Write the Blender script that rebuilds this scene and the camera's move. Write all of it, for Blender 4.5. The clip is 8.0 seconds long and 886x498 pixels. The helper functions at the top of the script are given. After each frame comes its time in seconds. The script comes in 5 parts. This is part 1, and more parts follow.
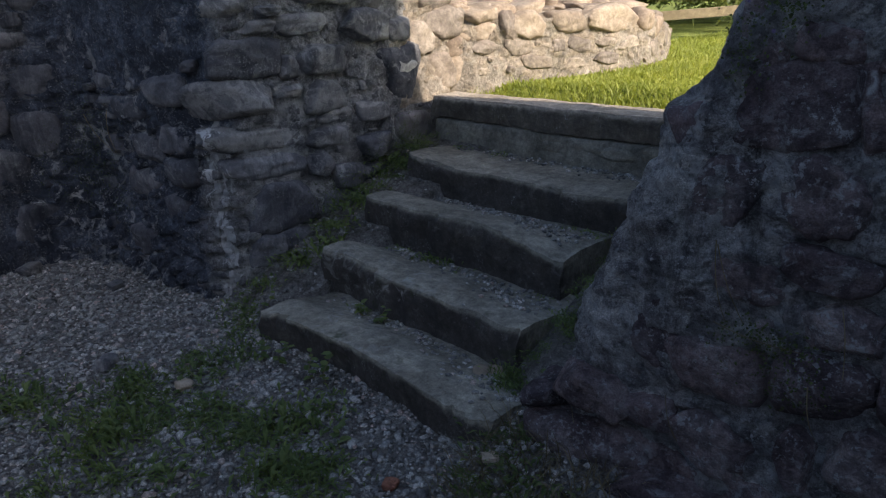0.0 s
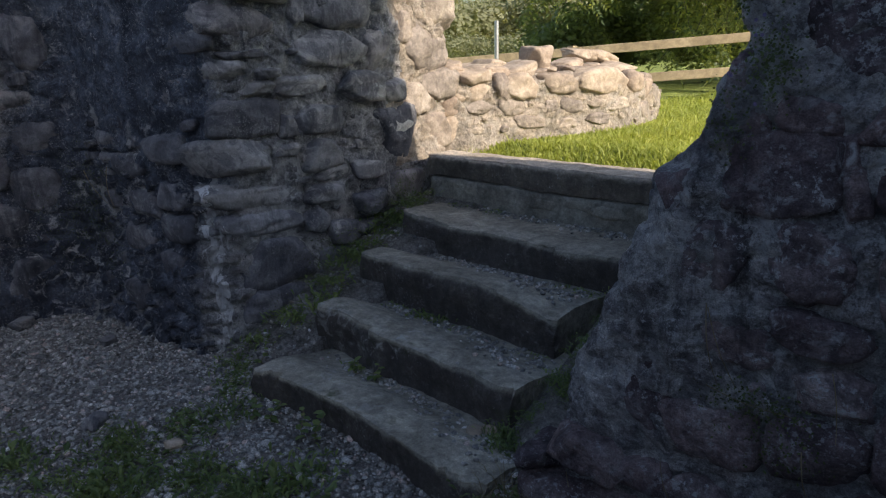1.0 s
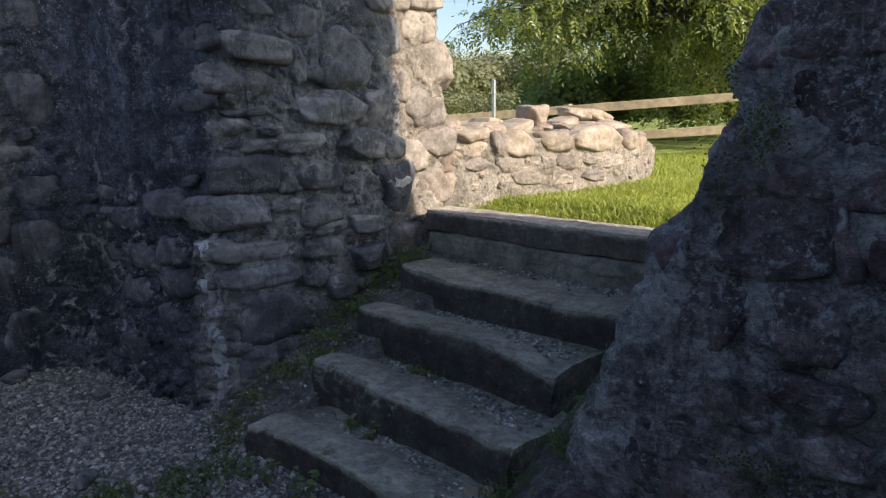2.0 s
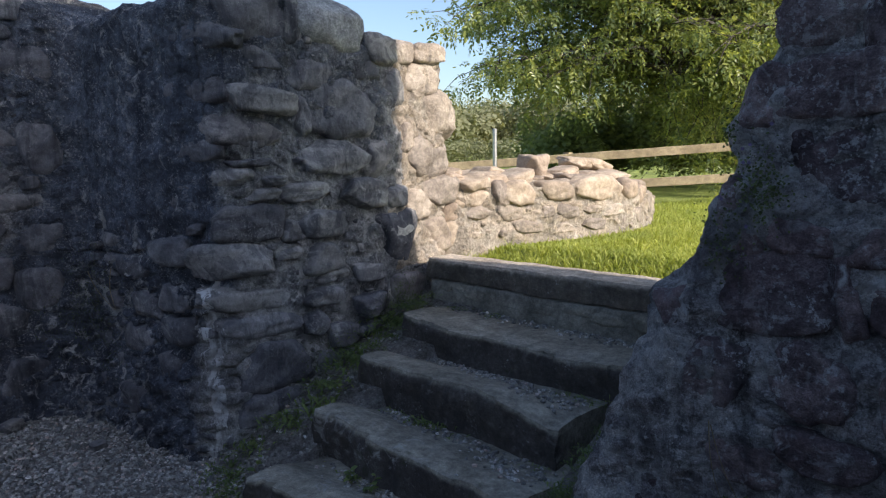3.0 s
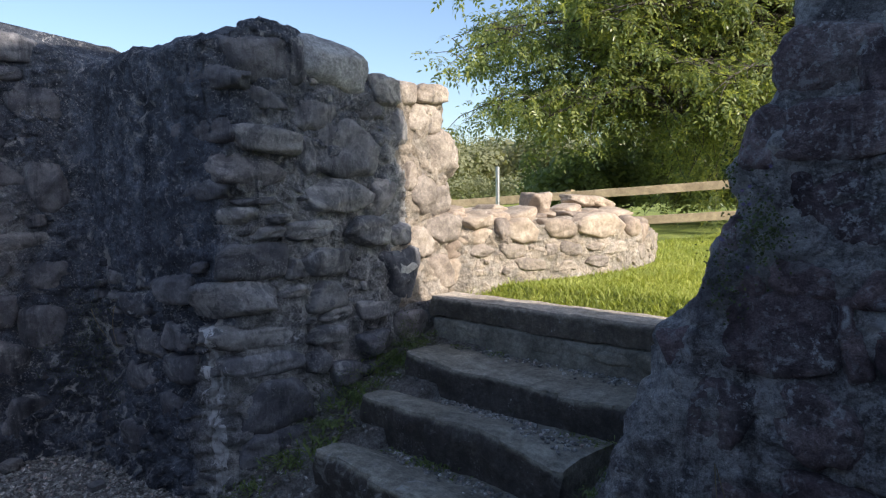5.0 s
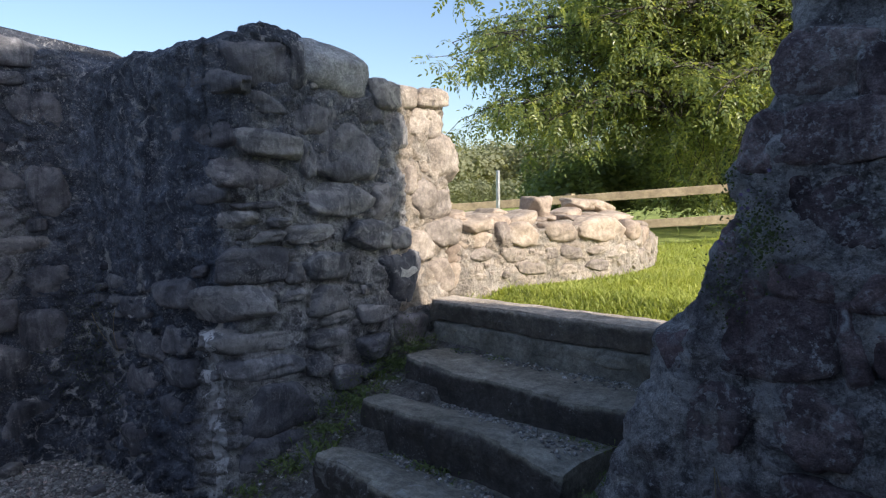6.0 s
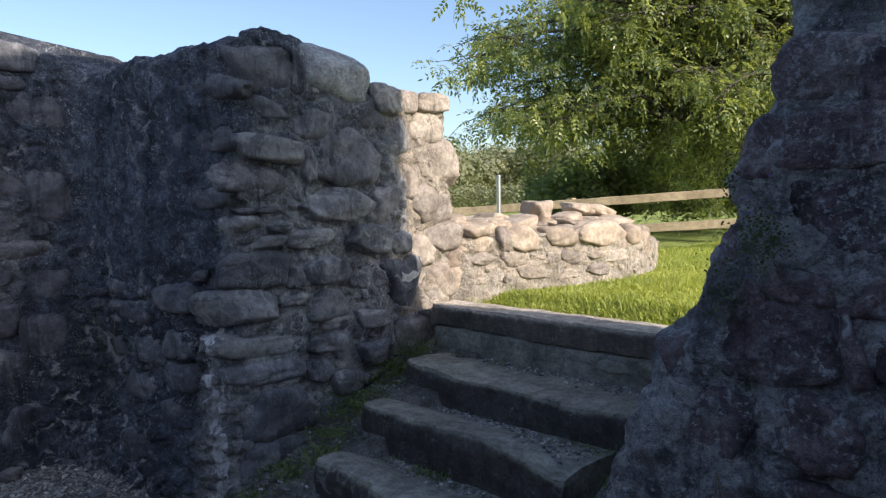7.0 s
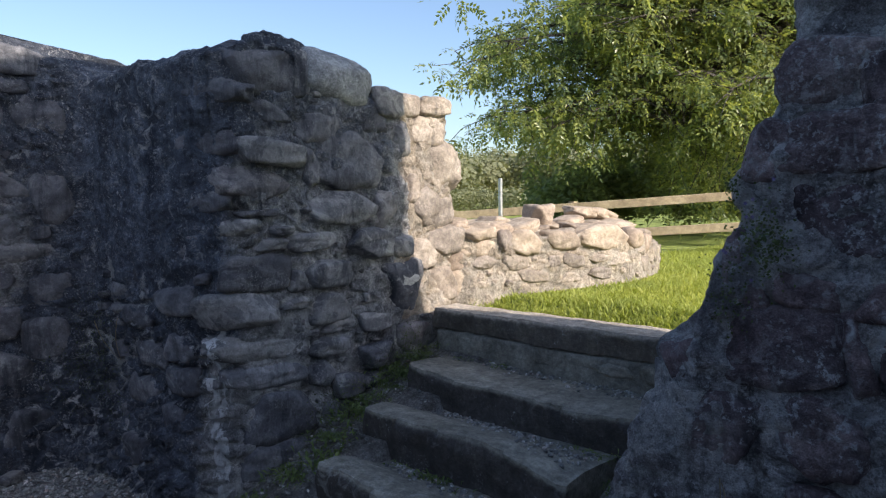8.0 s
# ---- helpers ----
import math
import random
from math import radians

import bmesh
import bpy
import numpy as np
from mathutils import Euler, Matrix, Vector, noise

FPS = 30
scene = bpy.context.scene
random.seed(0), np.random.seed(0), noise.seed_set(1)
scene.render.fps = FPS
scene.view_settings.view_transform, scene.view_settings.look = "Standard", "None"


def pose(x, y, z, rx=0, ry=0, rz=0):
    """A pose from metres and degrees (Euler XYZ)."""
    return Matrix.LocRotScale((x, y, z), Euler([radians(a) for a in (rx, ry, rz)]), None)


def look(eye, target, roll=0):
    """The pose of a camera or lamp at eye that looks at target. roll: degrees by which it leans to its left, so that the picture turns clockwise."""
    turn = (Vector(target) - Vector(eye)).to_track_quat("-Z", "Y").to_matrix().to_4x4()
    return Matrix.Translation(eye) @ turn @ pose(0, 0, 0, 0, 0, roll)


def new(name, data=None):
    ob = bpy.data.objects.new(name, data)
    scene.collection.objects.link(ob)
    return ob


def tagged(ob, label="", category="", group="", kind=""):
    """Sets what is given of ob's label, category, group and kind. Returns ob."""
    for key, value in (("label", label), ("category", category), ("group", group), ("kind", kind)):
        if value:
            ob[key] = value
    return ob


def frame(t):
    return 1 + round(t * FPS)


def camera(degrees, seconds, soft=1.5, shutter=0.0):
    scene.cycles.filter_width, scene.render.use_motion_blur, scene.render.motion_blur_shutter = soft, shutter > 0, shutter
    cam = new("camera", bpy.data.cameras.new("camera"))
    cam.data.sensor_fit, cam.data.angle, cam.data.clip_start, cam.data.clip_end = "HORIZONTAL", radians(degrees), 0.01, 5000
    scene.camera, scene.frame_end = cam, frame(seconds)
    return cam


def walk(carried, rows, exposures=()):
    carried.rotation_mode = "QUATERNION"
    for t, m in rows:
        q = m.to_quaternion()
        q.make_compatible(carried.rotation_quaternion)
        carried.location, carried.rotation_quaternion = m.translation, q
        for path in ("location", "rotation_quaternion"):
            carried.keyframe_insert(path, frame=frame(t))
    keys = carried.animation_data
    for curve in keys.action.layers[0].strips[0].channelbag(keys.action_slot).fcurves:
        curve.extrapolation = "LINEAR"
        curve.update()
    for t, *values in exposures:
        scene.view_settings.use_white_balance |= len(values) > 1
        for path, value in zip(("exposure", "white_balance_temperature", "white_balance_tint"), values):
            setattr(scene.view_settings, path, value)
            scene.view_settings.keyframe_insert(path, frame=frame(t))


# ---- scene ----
cam = camera(67.66, 8.0, 1.2)
PATH = [
    (0.0, pose(-0.012, 0.006, 1.566, 68.85, 1.64, 43.64)),
    (0.5, pose(-0.006, 0.003, 1.584, 70.67, 1.48, 43.45)),
    (1.0, pose(0.000, 0.000, 1.599, 73.35, 1.24, 43.33)),
    (1.5, pose(0.005, -0.004, 1.612, 75.61, 1.00, 43.23)),
    (3.0, pose(0.007, -0.022, 1.651, 81.69, 0.65, 43.27)),
    (3.5, pose(0.008, -0.024, 1.658, 82.96, 0.62, 43.38)),
    (4.0, pose(0.009, -0.027, 1.662, 83.92, 0.63, 43.41)),
    (4.5, pose(0.010, -0.024, 1.663, 84.49, 0.65, 43.50)),
    (6.0, pose(0.018, -0.026, 1.664, 85.15, 0.68, 43.62)),
    (6.5, pose(0.017, -0.026, 1.665, 85.30, 0.70, 43.65)),
    (7.0, pose(0.017, -0.027, 1.666, 85.51, 0.71, 43.67)),
    (7.5, pose(0.015, -0.026, 1.666, 85.65, 0.68, 43.71)),
    (8.0, pose(0.013, -0.025, 1.667, 85.80, 0.67, 43.81)),
]
walk(cam, PATH, [(0.0, 1.06, 6600, 12), (1.5, 1.09, 6500, 12), (3.5, 1.14, 6180, 12), (8.0, 1.18, 6170, 12)])

# ---- light ----
SUN_ELEVATION = 33.0
world = bpy.data.worlds.new("sky")
scene.world = world
world.use_nodes = True
wn = world.node_tree.nodes
sky = wn.new("ShaderNodeTexSky")
sky.sky_type, sky.sun_disc = "NISHITA", False
sky.sun_elevation, sky.sun_rotation = radians(SUN_ELEVATION), radians(90)
sky.air_density, sky.dust_density, sky.ozone_density = 1.0, 1.5, 1.2
world.node_tree.links.new(sky.outputs[0], wn["Background"].inputs["Color"])
wn["Background"].inputs["Strength"].default_value = 0.089
sun_data = bpy.data.lights.new("sun", "SUN")
sun_data.energy, sun_data.angle, sun_data.color = 2.95, radians(0.53), (1.0, 0.875, 0.735)
sun = new("sun", sun_data)
sun.matrix_world = look((20, 3.0, 20 * math.tan(radians(SUN_ELEVATION))), (0, 3.0, 0))


# ---- materials ----
def ramp(nt, source, stops):
    node = nt.nodes.new("ShaderNodeValToRGB")
    el = node.color_ramp.elements
    while len(el) < len(stops):
        el.new(0.5)
    for e, (at, col) in zip(el, stops):
        e.position, e.color = at, (*col, 1) if len(col) == 3 else col
    nt.links.new(source, node.inputs[0])
    return node.outputs[0]


def fac_ramp(nt, source, lo, hi):
    return ramp(nt, source, [(lo, (0, 0, 0)), (hi, (1, 1, 1))])


def noise_of(nt, vector, scale, detail=6.0, rough=0.6, warp=0.0):
    node = nt.nodes.new("ShaderNodeTexNoise")
    node.inputs["Scale"].default_value, node.inputs["Detail"].default_value = scale, detail
    node.inputs["Roughness"].default_value, node.inputs["Distortion"].default_value = rough, warp
    nt.links.new(vector, node.inputs["Vector"])
    return node.outputs[0]


def mix(nt, fac, a, b, blend="MIX"):
    node = nt.nodes.new("ShaderNodeMix")
    node.data_type, node.blend_type = "RGBA", blend
    for sock, v in ((node.inputs[0], fac), (node.inputs[6], a), (node.inputs[7], b)):
        if isinstance(v, (int, float)):
            sock.default_value = v
        elif isinstance(v, tuple):
            sock.default_value = (*v, 1)
        else:
            nt.links.new(v, sock)
    return node.outputs[2]


def math_node(nt, op, a, b):
    node = nt.nodes.new("ShaderNodeMath")
    node.operation = op
    for sock, v in zip(node.inputs, (a, b)):
        if isinstance(v, (int, float)):
            sock.default_value = v
        else:
            nt.links.new(v, sock)
    return node.outputs[0]


def mark(nt, name):
    node = nt.nodes.new("ShaderNodeAttribute")
    node.attribute_name = name
    return node.outputs["Fac"]


def stretched(nt, sx, sy, sz):
    geo = nt.nodes.new("ShaderNodeNewGeometry")
    mp = nt.nodes.new("ShaderNodeMapping")
    mp.inputs["Scale"].default_value = (sx, sy, sz)
    nt.links.new(geo.outputs["Position"], mp.inputs["Vector"])
    return mp.outputs[0]


def rock_material(name, dark, mid, light, big=2.5, streak=0.0, streak_col=(0.02, 0.02, 0.024), lichen=0.0, lichen_col=(0.42, 0.42, 0.4),
                  vary=0.35, bump=0.6, rough=0.92, moss=0.0, fine=45.0, bedded=None, blots=0.0, soot_shade_tint=(0.39, 0.45, 0.575), specks=0.63, lime_run=False, grit=1.0, crust=0.4):
    """Stone or mortar: broad mottling, grain, black run-down streaks, pale lichen, all at world size."""
    m = bpy.data.materials.new(name)
    m.use_nodes = True
    nt = m.node_tree
    bsdf = nt.nodes["Principled BSDF"]
    p = stretched(nt, 1, 1, 1)
    broad = noise_of(nt, p, big, 7, 0.62, 0.4)
    grain = noise_of(nt, p, fine, 8, 0.7)
    mid_n = noise_of(nt, p, big * 5, 6, 0.65)
    tiny = noise_of(nt, p, fine * 3.6, 4, 0.7)
    col = ramp(nt, broad, [(0.33, dark), (0.52, mid), (0.70, light)])
    if bedded:  # stones showing in the mortar
        edge = math_node(nt, "ADD", mark(nt, "bed"), math_node(nt, "MULTIPLY", math_node(nt, "SUBTRACT", mid_n, 0.5), 0.9))
        col = mix(nt, fac_ramp(nt, edge, 0.16, 0.34), col, ramp(nt, broad, [(0.33, bedded[0]), (0.52, bedded[1]), (0.70, bedded[2])]))
    blot = fac_ramp(nt, noise_of(nt, p, 5.5, 7, 0.58, 1.6), 0.47, 0.53)
    col = mix(nt, math_node(nt, "MULTIPLY", blot, blots), mix(nt, 1.0, col, (1.18, 1.18, 1.17), "MULTIPLY"), mix(nt, 1.0, col, (0.55, 0.56, 0.6), "MULTIPLY"))
    col = mix(nt, 0.4 + 0.35 * grit, col, ramp(nt, mid_n, [(0.32, (0.55, 0.55, 0.56)), (0.66, (1.35, 1.33, 1.3))]), "MULTIPLY")
    col = mix(nt, 0.7 * grit, col, ramp(nt, grain, [(0.32, (0.42, 0.42, 0.42)), (0.66, (1.55, 1.55, 1.55))]), "MULTIPLY")
    col = mix(nt, 0.7 * grit, col, ramp(nt, tiny, [(0.34, (0.45, 0.45, 0.45)), (0.64, (1.5, 1.5, 1.5))]), "MULTIPLY")
    if vary:
        info = nt.nodes.new("ShaderNodeObjectInfo")
        tint = ramp(nt, info.outputs["Random"], [(0.0, (1 - vary, 1 - vary, 1 - vary * 0.9)), (0.35, (1.0, 0.985, 0.97)), (0.7, (1 + vary * 0.42, 1 + vary * 0.38, 1 + vary * 0.33)), (1.0, (1 - vary * 0.3, 1 - vary * 0.4, 1 - vary * 0.4))])
        col = mix(nt, 1.0, col, tint, "MULTIPLY")
    if streak:
        run = noise_of(nt, stretched(nt, 5.5, 5.5, 0.75), 1.0, 8, 0.68, 0.5)
        col = mix(nt, fac_ramp(nt, run, 0.62 - streak * 0.34, 0.72 - streak * 0.18), col, streak_col)
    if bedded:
        # walls: blackening, blued for the glare veil; step fronts: stain plus painted shade
        soot_shade = math_node(nt, "ADD", mark(nt, "soot_shade"), math_node(nt, "MULTIPLY", math_node(nt, "SUBTRACT", mid_n, 0.5), 1.1))
        col = mix(nt, fac_ramp(nt, soot_shade, 0.3, 0.8), col, mix(nt, 1.0, col, soot_shade_tint, "MULTIPLY"))
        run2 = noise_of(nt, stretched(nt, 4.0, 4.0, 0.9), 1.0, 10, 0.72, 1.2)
        col = mix(nt, math_node(nt, "MULTIPLY", fac_ramp(nt, soot_shade, 0.3, 0.8), fac_ramp(nt, run2, 0.4, 0.72)), col, streak_col)
        lime = math_node(nt, "ADD", mark(nt, "lime"), math_node(nt, "MULTIPLY", math_node(nt, "SUBTRACT", grain, 0.5), 1.3))
        col = mix(nt, fac_ramp(nt, lime, 0.45, 0.75), col, mix(nt, 1.0, (0.5, 0.5, 0.5), ramp(nt, mid_n, [(0.3, (0.6, 0.6, 0.6)), (0.7, (1.15, 1.15, 1.13))]), "MULTIPLY"))
    if lichen:
        spots = noise_of(nt, p, 13.0, 9, 0.72, 0.8)
        patch = noise_of(nt, p, 1.9, 4, 0.6)
        both = math_node(nt, "MULTIPLY", fac_ramp(nt, spots, 0.54, 0.64), fac_ramp(nt, patch, 0.62 - 0.3 * lichen, 0.8 - 0.3 * lichen))
        col = mix(nt, both, col, lichen_col)
        speck_n = noise_of(nt, p, 34.0, 6, 0.75)
        col = mix(nt, math_node(nt, "MULTIPLY", fac_ramp(nt, speck_n, specks, specks + 0.05), fac_ramp(nt, broad, 0.4, 0.6)), col, lichen_col)
        scurf = noise_of(nt, p, 78.0, 3, 0.6)
        crusted = fac_ramp(nt, noise_of(nt, p, 4.5, 5, 0.6), 0.62 - 0.22 * lichen, 0.72 - 0.22 * lichen)
        col = mix(nt, math_node(nt, "MULTIPLY", math_node(nt, "MULTIPLY", fac_ramp(nt, scurf, 0.56, 0.62), crusted), crust), col, lichen_col)
    if lime_run:  # white lime washed down the corner of the jamb
        xyz = nt.nodes.new("ShaderNodeSeparateXYZ")
        nt.links.new(p, xyz.inputs[0])
        wander = math_node(nt, "MULTIPLY", math_node(nt, "SUBTRACT", noise_of(nt, stretched(nt, 1.5, 1.5, 3.0), 1.0, 6, 0.65), 0.5), 0.5)
        across = math_node(nt, "ADD", math_node(nt, "ADD", xyz.outputs[0], xyz.outputs[1]), wander)
        off = math_node(nt, "ABSOLUTE", math_node(nt, "ADD", across, 1.69), 0.0)
        low = math_node(nt, "SUBTRACT", 1.0, fac_ramp(nt, xyz.outputs[2], 0.9, 1.15))
        run_m = math_node(nt, "ADD", math_node(nt, "SUBTRACT", 1.0, math_node(nt, "MULTIPLY", off, 4.2)), math_node(nt, "MULTIPLY", math_node(nt, "SUBTRACT", noise_of(nt, stretched(nt, 1, 1, 0.4), 14.0, 8, 0.7, 1.0), 0.5), 3.4))
        col = mix(nt, math_node(nt, "MULTIPLY", fac_ramp(nt, run_m, 0.85, 1.0), low), col, (0.66, 0.67, 0.68))
    if moss:
        mo = noise_of(nt, p, 4.0, 8, 0.7)
        col = mix(nt, fac_ramp(nt, mo, 0.66 - 0.25 * moss, 0.8 - 0.2 * moss), col, (0.035, 0.05, 0.016))
    nt.links.new(col, bsdf.inputs["Base Color"])
    bsdf.inputs["Roughness"].default_value = rough
    bsdf.inputs["Specular IOR Level"].default_value = 0.25
    rough_sum = math_node(nt, "ADD", math_node(nt, "ADD", math_node(nt, "MULTIPLY", mid_n, 1.5), math_node(nt, "MULTIPLY", grain, 0.9)), math_node(nt, "MULTIPLY", tiny, 0.22))
    bp = nt.nodes.new("ShaderNodeBump")
    bp.inputs["Strength"].default_value, bp.inputs["Distance"].default_value = bump, 0.028
    nt.links.new(rough_sum, bp.inputs["Height"])
    nt.links.new(bp.outputs[0], bsdf.inputs["Normal"])
    return m


def leaf_material(name, dark, light, trans=0.35, rough=0.55, patch=0.9):
    m = bpy.data.materials.new(name)
    m.use_nodes = True
    nt = m.node_tree
    bsdf, out = nt.nodes["Principled BSDF"], nt.nodes["Material Output"]
    geo = nt.nodes.new("ShaderNodeNewGeometry")
    col = ramp(nt, geo.outputs["Random Per Island"], [(0.0, dark), (0.6, tuple((a + b) / 2 for a, b in zip(dark, light))), (1.0, light)])
    broad = noise_of(nt, stretched(nt, 1, 1, 1), patch, 4)
    col = mix(nt, 0.6, col, ramp(nt, broad, [(0.35, (0.7, 0.75, 0.7)), (0.65, (1.3, 1.2, 1.0))]), "MULTIPLY")
    nt.links.new(col, bsdf.inputs["Base Color"])
    bsdf.inputs["Roughness"].default_value = rough
    bsdf.inputs["Specular IOR Level"].default_value = 0.35
    tr = nt.nodes.new("ShaderNodeBsdfTranslucent")
    nt.links.new(mix(nt, 1.0, col, (1.3, 1.25, 0.6), "MULTIPLY"), tr.inputs["Color"])
    ms = nt.nodes.new("ShaderNodeMixShader")
    ms.inputs[0].default_value = trans
    nt.links.new(bsdf.outputs[0], ms.inputs[1])
    nt.links.new(tr.outputs[0], ms.inputs[2])
    nt.links.new(ms.outputs[0], out.inputs["Surface"])
    return m


MORTAR = rock_material("mortar", (0.213, 0.216, 0.220), (0.367, 0.366, 0.364), (0.511, 0.507, 0.498), streak=0.14, streak_col=(0.055, 0.063, 0.082), lichen=0.75, lichen_col=(0.52, 0.52, 0.52), vary=0, bump=1.2, specks=0.59, blots=0.5, bedded=((0.138, 0.139, 0.148), (0.244, 0.244, 0.248), (0.394, 0.387, 0.383)), lime_run=True)
MORTAR_BLACK = rock_material("mortar_blackened", (0.085, 0.088, 0.098), (0.17, 0.172, 0.182), (0.34, 0.34, 0.345), streak=0.42, streak_col=(0.035, 0.038, 0.047), lichen=0.75, lichen_col=(0.5, 0.5, 0.5), vary=0, bump=1.0, big=3.5)
MORTAR_RIGHT = rock_material("mortar_grey", (0.251, 0.253, 0.259), (0.437, 0.437, 0.441), (0.614, 0.612, 0.609), streak=0.14, lichen=0.6, vary=0, bump=1.2, big=4, fine=60, blots=0.8, crust=0.85, specks=0.53, lichen_col=(0.6, 0.61, 0.63), bedded=((0.186, 0.177, 0.184), (0.307, 0.296, 0.303), (0.465, 0.457, 0.457)))
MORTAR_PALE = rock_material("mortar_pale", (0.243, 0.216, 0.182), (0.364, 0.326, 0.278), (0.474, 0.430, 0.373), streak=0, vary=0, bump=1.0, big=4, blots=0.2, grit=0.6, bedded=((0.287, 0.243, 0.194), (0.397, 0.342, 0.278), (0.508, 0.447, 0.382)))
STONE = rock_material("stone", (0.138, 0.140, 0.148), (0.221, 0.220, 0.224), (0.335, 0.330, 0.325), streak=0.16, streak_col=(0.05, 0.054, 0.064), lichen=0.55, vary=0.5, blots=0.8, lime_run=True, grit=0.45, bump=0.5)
STONE_BLACK = rock_material("stone_blackened", (0.084, 0.088, 0.101), (0.156, 0.160, 0.176), (0.264, 0.266, 0.276), streak=0.34, streak_col=(0.03, 0.034, 0.045), lichen=0.4, vary=0.4, blots=0.5, lime_run=True, grit=0.5, bump=0.5)
STONE_RIGHT = rock_material("stone_dark", (0.110, 0.085, 0.093), (0.192, 0.156, 0.165), (0.317, 0.285, 0.290), streak=0.12, streak_col=(0.03, 0.03, 0.036), lichen=0.5, lichen_col=(0.44, 0.45, 0.47), moss=0.1, vary=0.5, big=5, bump=0.8, fine=60, blots=0.7, specks=0.56, grit=0.8, crust=0.6)
STONE_PALE = rock_material("stone_pale", (0.263, 0.218, 0.171), (0.361, 0.304, 0.243), (0.448, 0.390, 0.324), streak=0.03, streak_col=(0.2, 0.17, 0.14), vary=0.4, big=5, blots=0.2, grit=0.3, bump=0.35)
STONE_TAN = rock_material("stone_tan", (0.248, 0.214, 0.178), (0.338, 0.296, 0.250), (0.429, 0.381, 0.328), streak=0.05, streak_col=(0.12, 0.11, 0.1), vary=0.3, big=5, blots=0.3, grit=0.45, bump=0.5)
# fronts of steps and threshold take a dark tint: stain and painted shade
STEP_STONE = rock_material("step_stone", (0.185, 0.178, 0.15), (0.27, 0.26, 0.222), (0.38, 0.366, 0.315), streak=0, lichen=0.3, vary=0.15, moss=0.24, big=4, bump=0.4, blots=0.3, bedded=((0.185, 0.178, 0.15), (0.27, 0.26, 0.222), (0.38, 0.366, 0.315)), streak_col=(0.05, 0.046, 0.047), soot_shade_tint=(0.31, 0.3, 0.325), grit=0.6)
LIME = rock_material("lime", (0.3, 0.3, 0.295), (0.42, 0.42, 0.41), (0.52, 0.52, 0.505), vary=0, big=8, bump=0.4, grit=0.5)
THRESHOLD = rock_material("threshold_stone", (0.297, 0.259, 0.209), (0.418, 0.369, 0.308), (0.528, 0.473, 0.402), streak=0, lichen=0.2, vary=0, big=5, bump=0.4, blots=0.3, bedded=((0.297, 0.259, 0.209), (0.418, 0.369, 0.308), (0.528, 0.473, 0.402)), streak_col=(0.07, 0.064, 0.058), soot_shade_tint=(0.34, 0.34, 0.34), grit=0.6)
SOIL = rock_material("gravel_soil", (0.12, 0.112, 0.104), (0.22, 0.21, 0.2), (0.34, 0.33, 0.315), vary=0, big=12, bump=1.0, moss=0.2, fine=90)
TURF = rock_material("turf", (0.12, 0.15, 0.035), (0.2, 0.245, 0.06), (0.29, 0.33, 0.1), vary=0, big=1.2, bump=0.8, fine=60)
WOOD = rock_material("rail_wood", (0.26, 0.21, 0.14), (0.33, 0.27, 0.18), (0.4, 0.33, 0.225), vary=0.2, big=2.5, bump=0.3, grit=0.3)
BARK = rock_material("bark", (0.05, 0.045, 0.04), (0.1, 0.09, 0.08), (0.18, 0.165, 0.15), vary=0, big=8, bump=1.0)
GRASS = leaf_material("grass_blade", (0.27, 0.33, 0.065), (0.57, 0.61, 0.2), 0.45)
WALNUT = leaf_material("tree_leaf", (0.14, 0.2, 0.125), (0.38, 0.42, 0.16), 0.55, 0.3)
WEED = leaf_material("weed_leaf", (0.1, 0.155, 0.07), (0.24, 0.31, 0.14), 0.4)
# paler and greyer than real leaves: the haze of distance is painted in
FAR_LEAF_HAZE = leaf_material("far_leaf_haze", (0.2, 0.22, 0.15), (0.28, 0.295, 0.19), 0.4, 0.7, 0.09)
HEDGE_LEAF = leaf_material("hedge_leaf", (0.16, 0.21, 0.11), (0.3, 0.35, 0.15), 0.5, 0.5, 0.5)
CREEPER = leaf_material("creeper_leaf", (0.045, 0.07, 0.03), (0.11, 0.15, 0.06), 0.3)
DRY = leaf_material("dry_stalk", (0.13, 0.1, 0.06), (0.3, 0.26, 0.18), 0.15)
METAL = bpy.data.materials.new("galvanised_metal")
METAL.use_nodes = True
mb = METAL.node_tree.nodes["Principled BSDF"]
mb.inputs["Metallic"].default_value, mb.inputs["Roughness"].default_value = 0.9, 0.45
METAL.node_tree.links.new(ramp(METAL.node_tree, noise_of(METAL.node_tree, stretched(METAL.node_tree, 1, 1, 1), 20), [(0.3, (0.4, 0.41, 0.42)), (0.7, (0.6, 0.6, 0.6))]), mb.inputs["Base Color"])


# ---- helpers of the scene ----
def mesh_from(name, verts, faces, materials, smooth=True):
    me = bpy.data.meshes.new(name)
    me.from_pydata([tuple(v) for v in verts], [], [tuple(f) for f in faces])
    for m in materials:
        me.materials.append(m)
    if smooth:
        me.polygons.foreach_set("use_smooth", [True] * len(me.polygons))
    me.update()
    return me


def thing(name, data, label, category, kind="", group=""):
    return tagged(new(name, data), label, category, group, kind)


def child(name, data, parent, label=""):
    ob = new(name, data)
    ob.parent = parent
    return tagged(ob, label) if label else ob


def fbm(p, scale, seed=0.0):
    q = Vector(p) * scale + Vector((seed, seed * 1.7, -seed))
    return noise.noise(q) + 0.5 * noise.noise(q * 2.1) + 0.25 * noise.noise(q * 4.3)


def interp(points, s):
    xs, ys = zip(*points)
    return float(np.interp(s, xs, ys))


